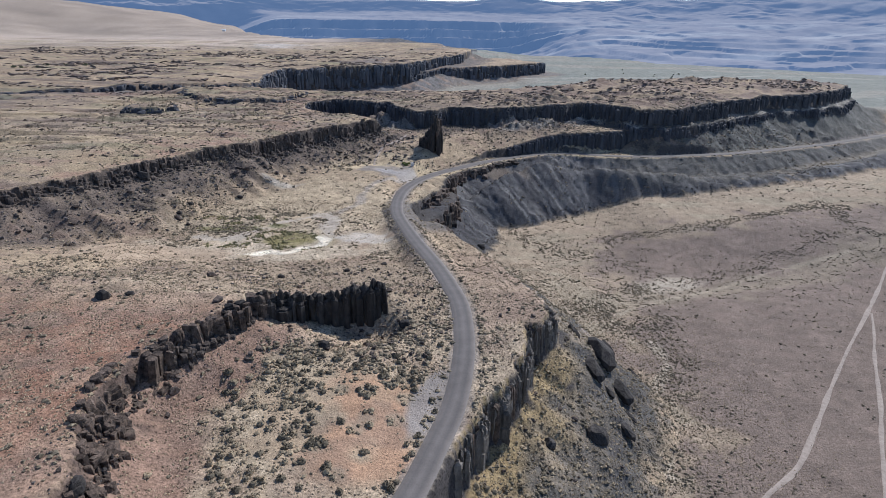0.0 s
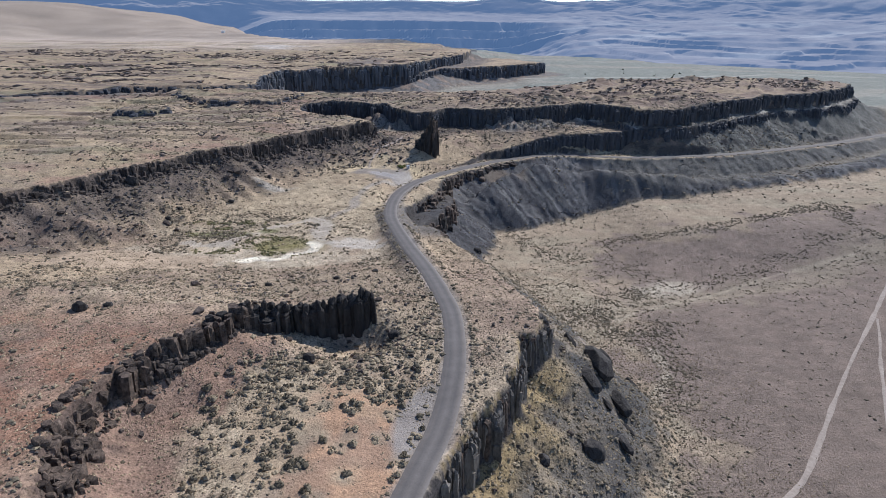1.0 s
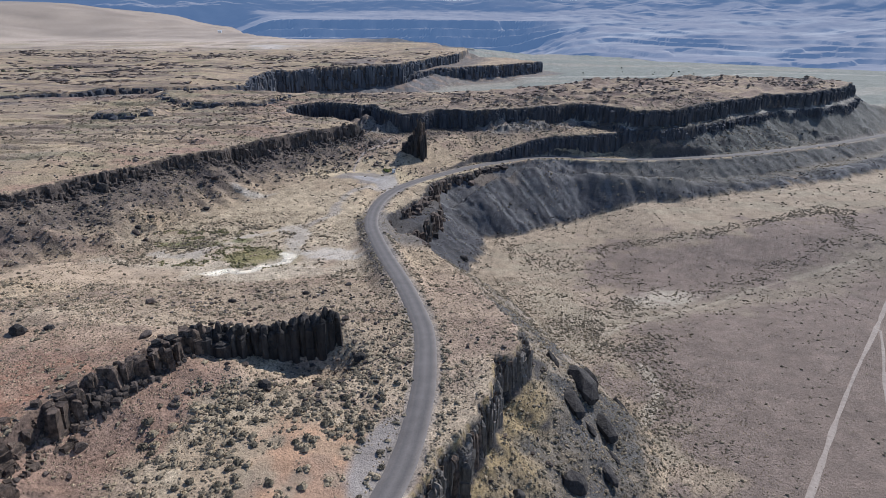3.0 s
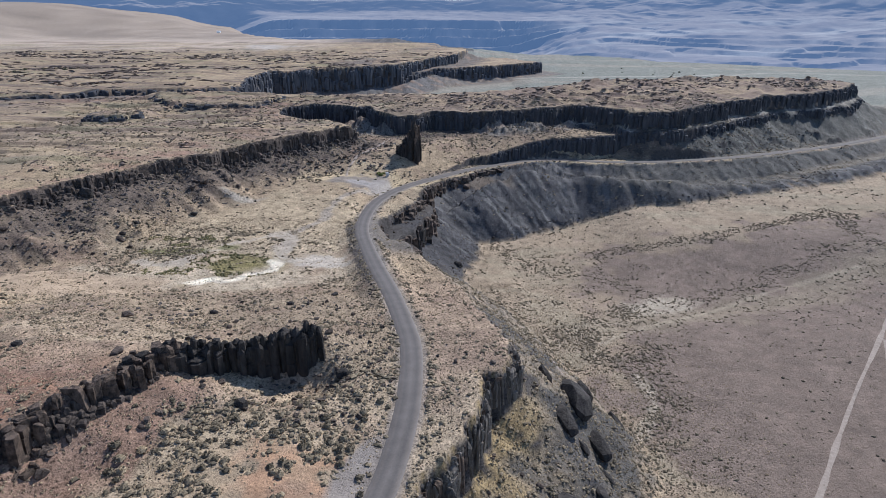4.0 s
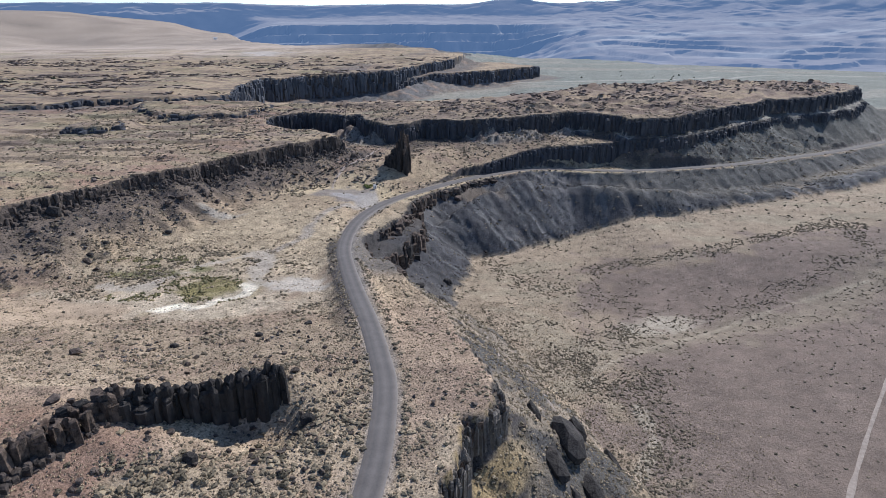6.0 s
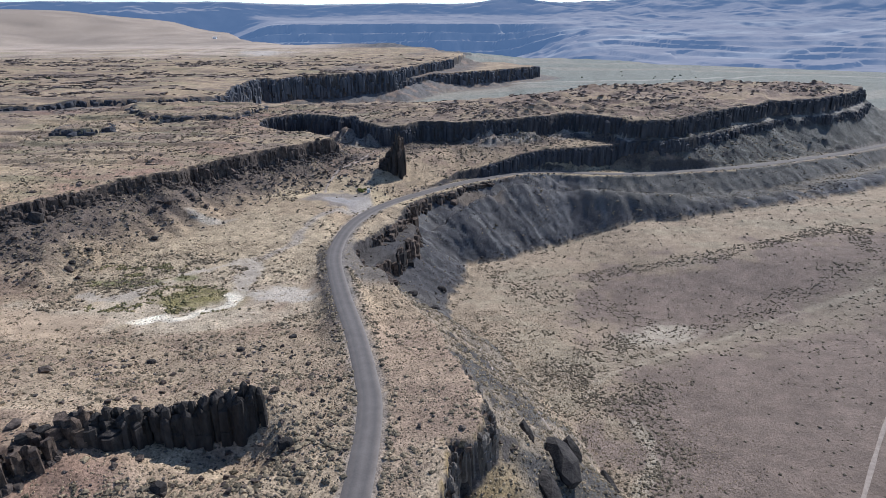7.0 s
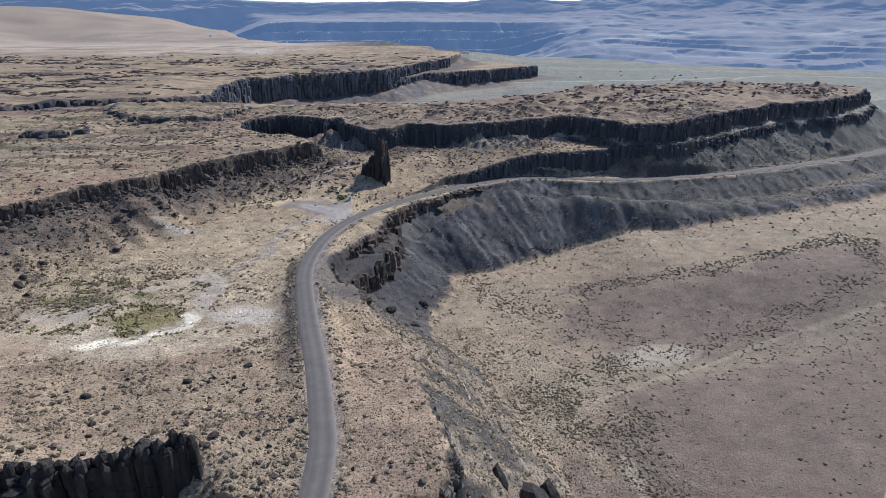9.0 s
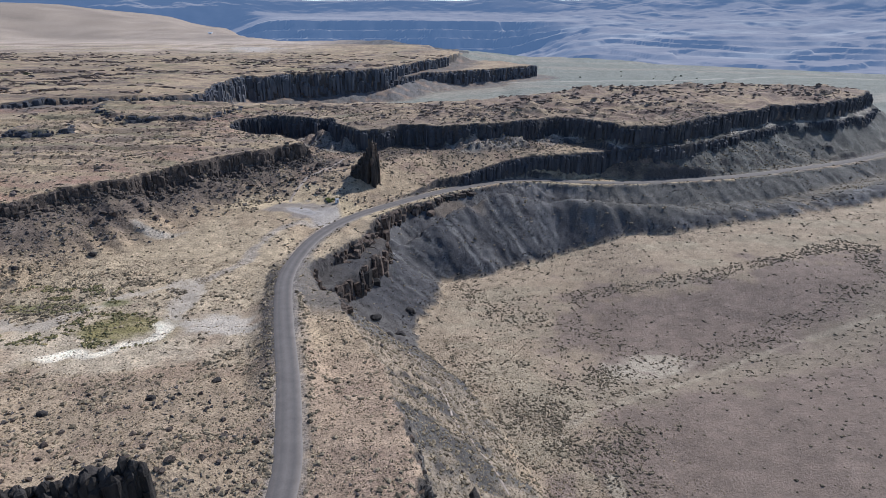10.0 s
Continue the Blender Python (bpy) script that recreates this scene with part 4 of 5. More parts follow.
def rim_columns(key, poly, box, w, front, back, uneven, low=2.0, gaps=0.0):
    """Columns on a jittered lattice along a rim: place, radius, foot and top."""
    x, y = lattice(*box, w)
    d0 = near_line([r[:2] for r in poly], x, y, True)[0]
    keep = d0 < 16
    x, y = x[keep], y[keep]
    _, f = relief(x, y)
    d, c, k, s = f[key]
    width = 1.2 + .1 * c
    keep = (d > -back) & (d < front * width) & (c > low)
    keep &= fbm(x / 7, y / 7, 3, 145) > -1.4 + 1.5 * gaps
    keep &= rng.random(len(x)) > .4 * gaps
    if key == "shelf":
        keep &= f["road"] > 5.5
    x, y, d, c, width, top = (a[keep] for a in (x, y, d, c, width, f[key + "_top"]))
    if key == "shelf":
        top = top - np.where(y < 262, 1.5, .4)
    step = np.clip(d / width, 0, 1)
    clump = sstep(.05, .7, fbm(x / 5, y / 5, 2, 141))
    clump = np.clip(clump + .8 * sstep(.25, .7, fbm(x / 15, y / 15, 2, 147)), 0, 1.3)
    if key in ("knoll", "plateau"):
        notch = sstep(.0, .5, fbm(x / 6.5, y / 6.5, 3, 181)) * sstep(-50, -62, x)
        top = top - (.7 if key == "knoll" else 0) - c * (.65 if key == "knoll" else .4) * notch * np.clip(step + .25, 0, 1)
    loose = np.where((y < 262) & (key == "shelf"), .22, 1.0)
    top = top - c * .45 * loose * clump * np.clip(step + .35, 0, 1)
    shared = vnoise(x / (1.9 * w), y / (1.9 * w), 149)
    top = top - c * (.02 + .62 * shared ** 2.2 + .10 * rng.random(len(x)) ** 2) * step * (.35 + .65 * loose)
    top = top + uneven * (.55 * rng.uniform(-.5, .4, len(x)) + .9 * (vnoise(x / (1.4 * w), y / (1.4 * w), 153) - .6)) * np.clip(.3 + (d + .5) / 2, .3, 1) + .2 - .3 * (d < 0)
    ground = ground_z(x, y)
    out = d - width
    cap = ground + (.5 + (.35 * c + 1.6) * rng.random(len(x)) ** 1.5) * np.exp(-np.clip(out, 0, None) / 5)
    top = np.where(out > 0, np.minimum(top, cap), top)
    foot = np.minimum(ground, top - .5) - 1.2
    low_z = top - c * 1.05
    foot = np.minimum(foot, np.maximum(low_z, foot - 6))
    return x, y, foot, top


def place_columns(thing, x, y, foot, top, w, limit, craggy):
    """The nearest columns as parts, the others as one joined part."""
    order = np.argsort(y - .3 * np.abs(x))
    # rows beyond 430 m take the basalt with haze in its colour
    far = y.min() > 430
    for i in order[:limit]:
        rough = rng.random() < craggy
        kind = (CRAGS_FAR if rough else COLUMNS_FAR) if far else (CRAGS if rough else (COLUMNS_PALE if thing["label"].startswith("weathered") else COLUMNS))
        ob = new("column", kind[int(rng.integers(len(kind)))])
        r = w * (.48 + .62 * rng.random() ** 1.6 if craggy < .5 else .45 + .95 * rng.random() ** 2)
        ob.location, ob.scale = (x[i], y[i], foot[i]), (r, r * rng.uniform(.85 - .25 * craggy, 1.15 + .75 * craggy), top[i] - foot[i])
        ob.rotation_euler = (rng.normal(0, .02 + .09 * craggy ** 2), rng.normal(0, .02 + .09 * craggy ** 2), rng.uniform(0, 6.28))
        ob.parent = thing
    rest = order[limit:]
    # strongest haze colour beyond 600 m; the brown crags have none
    mat = M_HAZED_DISTANT if y.min() > 600 else M_CRAG_FAR if craggy > .9 else M_COLUMN_HAZED
    if len(rest):
        n = len(rest)
        r = w * (.5 + .6 * rng.random(n) ** 1.6)
        pos = np.column_stack([x[rest], y[rest], foot[rest]])
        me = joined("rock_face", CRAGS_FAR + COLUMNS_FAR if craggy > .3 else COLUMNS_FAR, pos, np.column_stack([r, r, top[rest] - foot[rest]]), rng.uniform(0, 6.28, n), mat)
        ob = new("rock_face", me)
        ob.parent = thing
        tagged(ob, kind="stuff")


def cliff(label, key, poly, box, w, front=1.0, back=1.2, uneven=.6, limit=250, low=2.0, craggy=.15, gaps=0.0):
    thing = new("basalt_cliff")
    tagged(thing, label, "cliff", group="basalt cliffs")
    x, y, foot, top = rim_columns(key, poly, box, w, front, back, uneven, low, gaps)
    place_columns(thing, x, y, foot, top, w, limit, craggy)
    return thing


cliff("weathered grey columnar basalt cliff below the road's edge", "shelf", SHELF, (-60, 45, 84, 250), 1.35, .8, .5, .35, 300, 1.8, .15)
cliff("broken dark basalt buttress inside the road's bend", "shelf", SHELF, (-35, 60, 300, 500), 2.2, 1.8, 1.2, 1.7, 240, 2.0, .8, .3)
cliff("lower tier of the basalt buttress above the scree", "buttress", BUTTRESS, (-22, 20, 318, 415), 2.1, 1.5, 1.0, 1.6, 200, 2.5, .7, .2)
cliff("craggy brown basalt rim of the reddish knoll", "knoll", KNOLL, (-100, -55, 88, 178), 1.3, 3.6, 1.6, 1.5, 300, 1.6, .97, .2)
cliff("long craggy basalt rim of the tan plateau", "plateau", PLATEAU, (-430, -50, 130, 520), 1.9, 4.2, 1.8, 2.8, 300, 1.6, .97, .38)
cliff("tall dark shaded basalt wall behind the basin", "plateau", PLATEAU, (-140, 125, 520, 605), 1.8, 1.0, 1.0, .8, 260)
cliff("high columnar basalt wall of the mesa over the road", "plateau", PLATEAU, (125, 500, 540, 800), 2.1, 1.0, 1.0, 1.3, 260, 6)
cliff("lower dark basalt wall under the mesa's ledge", "mesa_low", MESA_LOW, (120, 505, 530, 800), 2.1, 1.0, 1.0, 1.3, 260, 4, .3)
cliff("lower dark basalt band beside the road", "bank", BANK, (-20, 300, 435, 620), 1.9, 1.0, .8, .5, 150, 7, .3)
cliff("distant columnar basalt step across the plain", "step", STEP, (-720, 70, 610, 1300), 3.6, 1.2, 1.0, 1.4, 100, 3, .4)
cliff("low brown rock ledge on the plateau top", "ledge_a", LEDGES, (-275, -215, 495, 540), 2.6, 2.5, 2.5, 1.4, 90, .8, .97, .4)
cliff("broken rock ledges above the basin's back wall", "ledge_b", LEDGE2, (-285, -125, 545, 655), 3.0, 2.0, 2.0, 1.6, 120, 1.5, .95, .35)
cliff("distant lower basalt tier with grey talus", "tier", TIER, (-120, 215, 1030, 1345), 3.8, 1.2, 1.0, 1.0, 60, 6)


BLADES = [column_mesh("column", int(n), M_COLUMN, 3) for n in (5, 6, 5, 7, 6, 5, 6, 7, 5, 6)]


def feathers():
    """A free-standing row of columns."""
    thing = new("basalt_column_row")
    tagged(thing, "free-standing row of tall dark basalt columns with narrow gaps", "rock columns")
    line = smooth_line(FEATHERS, 1.0)
    seg = np.linalg.norm(np.diff(line, axis=0), axis=1)
    run = np.concatenate([[0], np.cumsum(seg)])
    pos, s = [], 3.5
    while s < run[-1]:
        w = rng.uniform(1.4, 2.7) * (1.0 if s < 30 else 1.15)
        u = s / run[-1]
        cx, cy = np.interp(s, run, line[:, 0]), np.interp(s, run, line[:, 1])
        tall = 21.0 + .8 * math.sin(u * 8 + .5) + 2.4 * float(sstep(.42, .62, u)) - 2.2 * max(0, u - .8) / .2
        for off, drop in ((1.2, .6), (-.8, 0), (-2.4, 3.0), (-3.6, 6.5)):
            if (off < -2 and rng.random() < (.62 if u < .55 else .25)) or (off < -3 and u < .55) or .485 < u < .50:
                continue
            h = tall - drop * rng.uniform(.2, 1.3) - 3.0 * rng.random() ** 1.6 + .9 * math.sin(s * 1.1)
            pos.append((cx + rng.uniform(-.3, .3) + .3 * off, cy + off + rng.uniform(-.5, .5), h, w * rng.uniform(.55, .72)))
        s += w * .62
    pos += [(-24.4, 190.0, 23.0, .95), (-22.0, 190.4, 21.6, 1.15), (-20.3, 190.6, 20.4, 1.1), (-26.6, 187.0, 20.4, 1.35), (-25.8, 186.2, 18.5, 1.0)]
    for x, y, h, r in pos:
        g = float(ground_z(np.array([x]), np.array([y]))[0]) - 1.0
        ob = new("column", (CRAGS if x < -56 and rng.random() < .6 else BLADES)[int(rng.integers(8))])
        ob.location, ob.scale, ob.rotation_euler = (x, y, g), (r, r * rng.uniform(.85, 1.25), h - g), (rng.uniform(-.03, .03), rng.uniform(-.03, .03), rng.uniform(0, 6.28))
        ob.parent = thing


feathers()


def outcrop(label, spots):
    """A cluster of stout weathered columns on the rim."""
    thing = new("rock_outcrop")
    tagged(thing, label, "rock outcrop", group="rock outcrops")
    for x, y, h, r in spots:
        for _ in range(3):
            px, py = x + rng.normal(0, .55 * r), y + rng.normal(0, .55 * r)
            g = float(ground_z(np.array([px]), np.array([py]))[0]) - 1.2
            q = r * rng.uniform(.65, 1.0)
            ob = new("column", CRAGS[int(rng.integers(8))])
            ob.location, ob.scale, ob.rotation_euler = (px, py, g), (q, q, max(h - rng.uniform(0, 1.8) - g, 2.5)), (rng.normal(0, .05), rng.normal(0, .05), rng.uniform(0, 6.28))
            ob.parent = thing


outcrop("stout rounded basalt columns above red gravel talus", [(-80.2, 139.8, 22.6, 1.7), (-78.6, 141.6, 23.0, 1.8), (-77.6, 144.4, 22.6, 1.9), (-76.8, 147.2, 22.4, 1.7)])
outcrop("brown weathered basalt blocks joining knoll and column row", [(-74.6, 150.6, 24.2, 1.5), (-72.6, 153.6, 24.0, 1.5), (-70.2, 156.6, 24.2, 1.6), (-68.6, 159.0, 23.6, 1.4), (-67.0, 161.4, 24.0, 1.6), (-65.0, 163.8, 23.4, 1.5), (-62.8, 166.4, 23.6, 1.4), (-60.4, 168.6, 23.2, 1.4)])
outcrop("broken brown basalt crag on the reddish knoll", [(-84.5, 133, 23.6, 1.6), (-85.2, 128, 23.4, 1.8), (-84, 123.5, 23.0, 1.5), (-83.4, 118, 23.2, 1.6), (-81.5, 112, 22.8, 1.7)])


# ---- rock pillar ----
def pillar():
    thing = new("rock_pillar")
    tagged(thing, "dark leaning basalt pillar standing alone in the basin", "rock pillar")
    for i in range(110):
        x = rng.uniform(-18.5, -2.8)
        y = 466 + rng.normal(0, 2.4)
        g = float(ground_z(np.array([x]), np.array([y]))[0]) - 1
        h = 38.5 - (25 * (1 - math.exp((x + 6) / 6.5)) if x < -6 else 5.0 * (x + 6)) - 1.3 * abs(y - 466) - rng.uniform(0, 1.6)
        ob = new("column", (BLADES if i % 3 else CRAGS)[i % 8])
        r = rng.uniform(.55, .85) + .035 * max(38.5 - h, 0)
        ob.location, ob.scale, ob.rotation_euler = (x, y, g), (r, r, max(h - g, 3)), (0, radians(4), rng.uniform(0, 6.28))
        ob.parent = thing


pillar()


# ---- boulders and rubble ----
def rock_points(n=15):
    p = rng.normal(size=(n, 3))
    p /= np.linalg.norm(p, axis=1)[:, None]
    return p * rng.uniform(.75, 1.1, (n, 1)) * np.array([1, .85, .8])


BOULDERS = [hull_mesh("boulder", rock_points(15), M_BOULDER) for _ in range(7)]
RUBBLE = [hull_mesh("rubble", rock_points(10), M_RUBBLE) for _ in range(6)]


def scatter(n, box, density):
    """Random places kept by a density from 0 to 1."""
    x, y = rng.uniform(box[0], box[1], n), rng.uniform(box[2], box[3], n)
    f = {}
    for key in ("plateau", "shelf", "knoll", "bank", "buttress"):
        f[key] = tuple(grid_value(a, x, y) for a in FF[key])
    for key in ("road", "feathers", "wash", "floor"):
        f[key] = grid_value(FF[key], x, y)
    f["steep"], f["z"] = grid_value(STEEP, x, y), ground_z(x, y)
    keep = rng.random(n) < density(x, y, f)
    return x[keep], y[keep], f["z"][keep]


def rock_density(x, y, f):
    dp, ds, dk = f["plateau"][0], f["shelf"][0], f["knoll"][0]
    n2 = fbm(x / 14, y / 14, 3, 111)
    d = (dp > 0) * sstep(56, 10, dp + 10 * n2) * sstep(2, 5, f["plateau"][1]) * .75
    d = np.maximum(d, (dk > -4) * sstep(13, 3, dk + 4 * n2) * .4 * (y < 175))
    d = np.maximum(d, sstep(26, 6, f["feathers"] + 8 * n2) * .5 * (x > -58))
    d = np.maximum(d, sstep(60, 20, f["feathers"] + 18 * n2) * .22 * (y > 185))
    d = np.maximum(d, sstep(1.2, .6, np.hypot((x + 12) / 15, (y - 186) / 30) + .35 * n2) * .75)
    d = np.maximum(d, sstep(1.2, .7, np.hypot((x + 50) / 60, (y - 215) / 22) + .4 * n2) * .3)
    d = np.maximum(d, (ds > 0) * (f["z"] > f["floor"] + .5) * np.where(y > 325, .06 + .75 * sstep(.05, .4, n2), .08 + .3 * (n2 > .2)))
    d = np.maximum(d, (ds > 0) * (y > 300) * (f["z"] > f["floor"] + .8) * (f["z"] < f["floor"] + 6) * .85 * sstep(190, 140, x))
    d = np.maximum(d, (f["road"] < 9) * (y > 240) * (y < 340) * (x < np.interp(y, ROAD[:, 1], ROAD[:, 0])) * .9)
    d = np.maximum(d, (f["bank"][0] > -4) * (f["bank"][0] < 10) * .4)
    d = np.maximum(d, (dp < 0) * sstep(.2, .6, fbm(x / 20, y / 8, 3, 113)) * .25)
    d = np.maximum(d, (f["buttress"][0] < 2) * (ds > -1) * .8 * (y > 318) * (y < 410))
    d = d * np.where(np.hypot((x + 132) / 30, (y - 249) / 18) < 1, .1, 1)
    return d * (f["road"] > 5) * (f["steep"] < 2.2)


x, y, z = scatter(150000, (-260, 420, 90, 640), rock_density)
size = (.26 + .75 * rng.random(len(x)) ** 4) * np.where(rng.random(len(x)) < .03, 1.9, 1.0) * np.where(y > 430, 1.2, 1)
size = size * np.where(grid_value(FF["feathers"], x, y) < 55, 1.25, 1) * np.where((grid_value(FF["plateau"][0], x, y) > 0) & (grid_value(FF["plateau"][0], x, y) < 60) & (y < 500), 1.7, 1) * np.where((np.abs(grid_value(FF["knoll"][0], x, y)) < 12) & (y < 178), 1.05, 1)
low_slope = (z > grid_value(FF["floor"], x, y) + .8) & (z < grid_value(FF["floor"], x, y) + 6)
size = size * np.where((grid_value(FF["shelf"][0], x, y) > 2) & (y > 325), np.where(low_slope, 1.0, .6), 1)
near = np.argsort(-size * (1.0 / (60 + np.hypot(x - 10, y - 60))))
single, rest = near[:220], near[220:]
for i in single:
    ob = new("boulder", BOULDERS[int(rng.integers(len(BOULDERS)))])
    r = size[i]
    ob.location, ob.rotation_euler = (x[i], y[i], z[i] + .25 * r), (rng.uniform(-.4, .4), rng.uniform(-.4, .4), rng.uniform(0, 6.28))
    ob.scale = (r, r * rng.uniform(.7, 1.1), r * rng.uniform(.6, 1.0))
    tagged(ob, "angular dark brown basalt boulder lying on dry ground", "boulder", "scattered boulders")
n = len(rest)
me = joined("rubble", RUBBLE, np.column_stack([x[rest], y[rest], z[rest] + .15 * size[rest]]),
            size[rest][:, None] * rng.uniform(.7, 1.15, (n, 3)), rng.uniform(0, 6.28, n), M_RUBBLE)
tagged(new("rubble", me), "loose dark basalt rubble on the talus slopes", "rubble", kind="stuff")


def scree_density(x, y, f):
    ds = f["shelf"][0]
    pale = sstep(.1, .4, fbm(f["shelf"][3] / 5.5, ds / 160, 2, 88) + .12 * fbm(x / 13, y / 13, 4, 75))
    return (ds > 1) * (f["z"] > f["floor"] + .3) * (f["road"] > 5) * np.where(y > 300, .95, .35) * (1 - .9 * pale) * (f["buttress"][0] > 2)


SCREE = [hull_mesh("scree", rock_points(7), M_RUBBLE) for _ in range(6)]
x, y, z = scatter(120000, (-25, 330, 300, 600), scree_density)
n = len(x)
size = (.13 + .34 * rng.random(n) ** 3) * (1 + y / 900)
me = joined("scree", SCREE, np.column_stack([x, y, z + .05 * size]), size[:, None] * rng.uniform(.7, 1.2, (n, 3)) * np.array([1, 1, .6]), rng.uniform(0, 6.28, n), M_RUBBLE)
tagged(new("scree", me), "fine dark scree below the road", "scree", kind="stuff")



def ledge_density(x, y, f):
    dp = f["plateau"][0]
    n = fbm(x / 26, y / 9, 4, 57)
    band = sstep(.12, .5, np.abs(n)) * sstep(-.5, .3, fbm(x / 60, y / 40, 3, 143))
    return (dp < -3) * band * (.38 + .62 * sstep(470, 560, y + .4 * x + 90)) * .9


x, y, z = scatter(80000, (-420, 500, 180, 820), ledge_density)
n = len(x)
size = (.5 + 1.5 * rng.random(n) ** 2.5) * np.where((x > 20) & (y > 560), 1.5, 1)
me = joined("ledge_rock", RUBBLE, np.column_stack([x, y, z + .1 * size]), size[:, None] * np.column_stack([rng.uniform(.9, 2.0, n), rng.uniform(.7, 1.2, n), rng.uniform(.5, .95, n)]),
            rng.normal(0, .5, n), M_LEDGE)
tagged(new("ledge_rock", me), "weathered brown basalt ledges on the plateau tops", "rocks", kind="stuff")
x, y = rng.uniform(-900, 60, 26000), rng.uniform(640, 1500, 26000)
keep = (grid_value(FF["step"][0], x, y) < -4) & (rng.random(len(x)) < sstep(.0, .6, fbm(x / 70, y / 20, 4, 95)) * sstep(1450, 1200, y))
x, y = x[keep], y[keep]
n = len(x)
size = 1.6 + 3.2 * rng.random(n) ** 2.5
me = joined("ledge_rock", RUBBLE, np.column_stack([x, y, ground_z(x, y) + .1 * size]), size[:, None] * np.column_stack([rng.uniform(1, 2.6, n), rng.uniform(.7, 1.2, n), rng.uniform(.4, .7, n)]),
            rng.normal(0, .4, n), M_LEDGE)
tagged(new("ledge_rock", me), "far brown basalt ledges beyond the plain", "rocks", kind="stuff")

# large fallen blocks
def slab_points():
    p = rng.normal(size=(40, 3))
    p /= (np.abs(p) ** 2.7).sum(1)[:, None] ** (1 / 2.7)
    return p * rng.uniform(.86, 1.05, (40, 1)) * np.array([1, 1.1, .85])


SLABS = [hull_mesh("boulder", slab_points(), M_COLUMN) for _ in range(6)]
for bx, by, sx, sy, sz, rz in ((61, 204, 4.2, 8.5, 4.6, .32), (66, 215, 2.6, 5.5, 3.6, .3), (55, 193, 2.8, 7, 3.0, .38), (66, 192, 2.8, 7.0, 3.2, .42), (79, 213, 1.3, 6.0, 1.6, .4),
                               (51, 210, 1.6, 4.5, 1.9, .35), (60, 187, 1.3, 4, 1.2, .5), (51, 163, 4.0, 3.4, 3.0, .2), (63, 172, 1.8, 4.8, 1.8, .5), (33, 152, 1.8, 2.2, 2.2, .1),
                               (54, 191, 1.0, 3.0, 1.0, .4), (67, 180, 1.0, 3.2, .9, .5), (-37.5, 167, 2.1, 1.7, 2.0, .3), (-13, 184, 2.2, 1.7, 1.8, .6), (-108, 174, 2.4, 1.9, 2.6, .1),
                               (-101, 177, 1.4, 1.2, 1.2, .9), (24, 361, 2.8, 2.2, 2.0, .4), (9, 342, 3.0, 2.0, 1.8, .7), (21, 335, 2.4, 1.8, 1.4, .4), (17, 322, 2.2, 1.7, 1.3, .2), (-171, 336, 3.4, 3, 4, .2), (-26, 243.5, 1.6, 1.2, 1.0, .5),
                               (-40, 232, 1.3, 1.1, 1.0, .5), (-65, 223, 1.6, 1.2, 1.1, .2), (-121, 347, 1.8, 1.4, 1.2, .1), (-141, 324, 1.4, 1.2, 1.1, .5), (-143, 313, 1.6, 1.3, 1.2, .7)):
    ob = new("boulder", SLABS[int(rng.integers(len(SLABS)))])
    g = float(ground_z(np.array([bx]), np.array([by]))[0])
    ob.location, ob.scale, ob.rotation_euler = (bx, by, g + .18 * sz), (sx, sy, sz), (.2 if bx > 45 else .12, .32 if bx > 30 else .1, rz)
    tagged(ob, "large dark fallen basalt block on the slope", "boulder", "fallen blocks")


# ---- sagebrush ----
def shrub_mesh(name, leaves, mat, seg=6, tiers=((.62, .0), (.88, .28), (.55, .62))):
    """A low bush: a lumpy dome with sprays standing out of it."""
    bm = bmesh.new()
    rings = []
    for q, h in tiers:
        rings.append([bm.verts.new((q * rng.uniform(.7, 1.25) * math.cos(a), q * rng.uniform(.7, 1.25) * math.sin(a), h * rng.uniform(.75, 1.3)))
                      for a in np.arange(seg) / seg * 2 * math.pi + rng.uniform(-.25, .25, seg)])
    tip = bm.verts.new((rng.uniform(-.2, .2), rng.uniform(-.2, .2), rng.uniform(.68, .85)))
    for lo, hi in zip(rings, rings[1:]):
        for n in range(seg):
            bm.faces.new((lo[n], lo[(n + 1) % seg], hi[(n + 1) % seg], hi[n]))
    for n in range(seg):
        bm.faces.new((rings[-1][n], rings[-1][(n + 1) % seg], tip))
    for _ in range(leaves):
        a, t = rng.uniform(0, 6.28), rng.uniform(.1, 1.3)
        r = rng.uniform(.95, 1.25)
        end = Vector((math.cos(a) * math.sin(t) * r, math.sin(a) * math.sin(t) * r, .08 + math.cos(t) * r * .85))
        side = Vector((rng.normal(), rng.normal(), rng.normal() * .5)).normalized() * rng.uniform(.12, .22)
        start = end * rng.uniform(.55, .7)
        bm.faces.new((bm.verts.new(start - side), bm.verts.new(start + side), bm.verts.new(end)))
    me = bpy.data.meshes.new(name)
    bm.to_mesh(me)
    bm.free()
    me.materials.append(mat)
    return me


SHRUBS = [shrub_mesh("sagebrush", 26, M_SAGE, 7) for _ in range(6)]
SHRUBS_FAR = [shrub_mesh("sagebrush", 3, M_SAGE_STUFF, 4, ((.7, .0), (.78, .42))) for _ in range(6)]


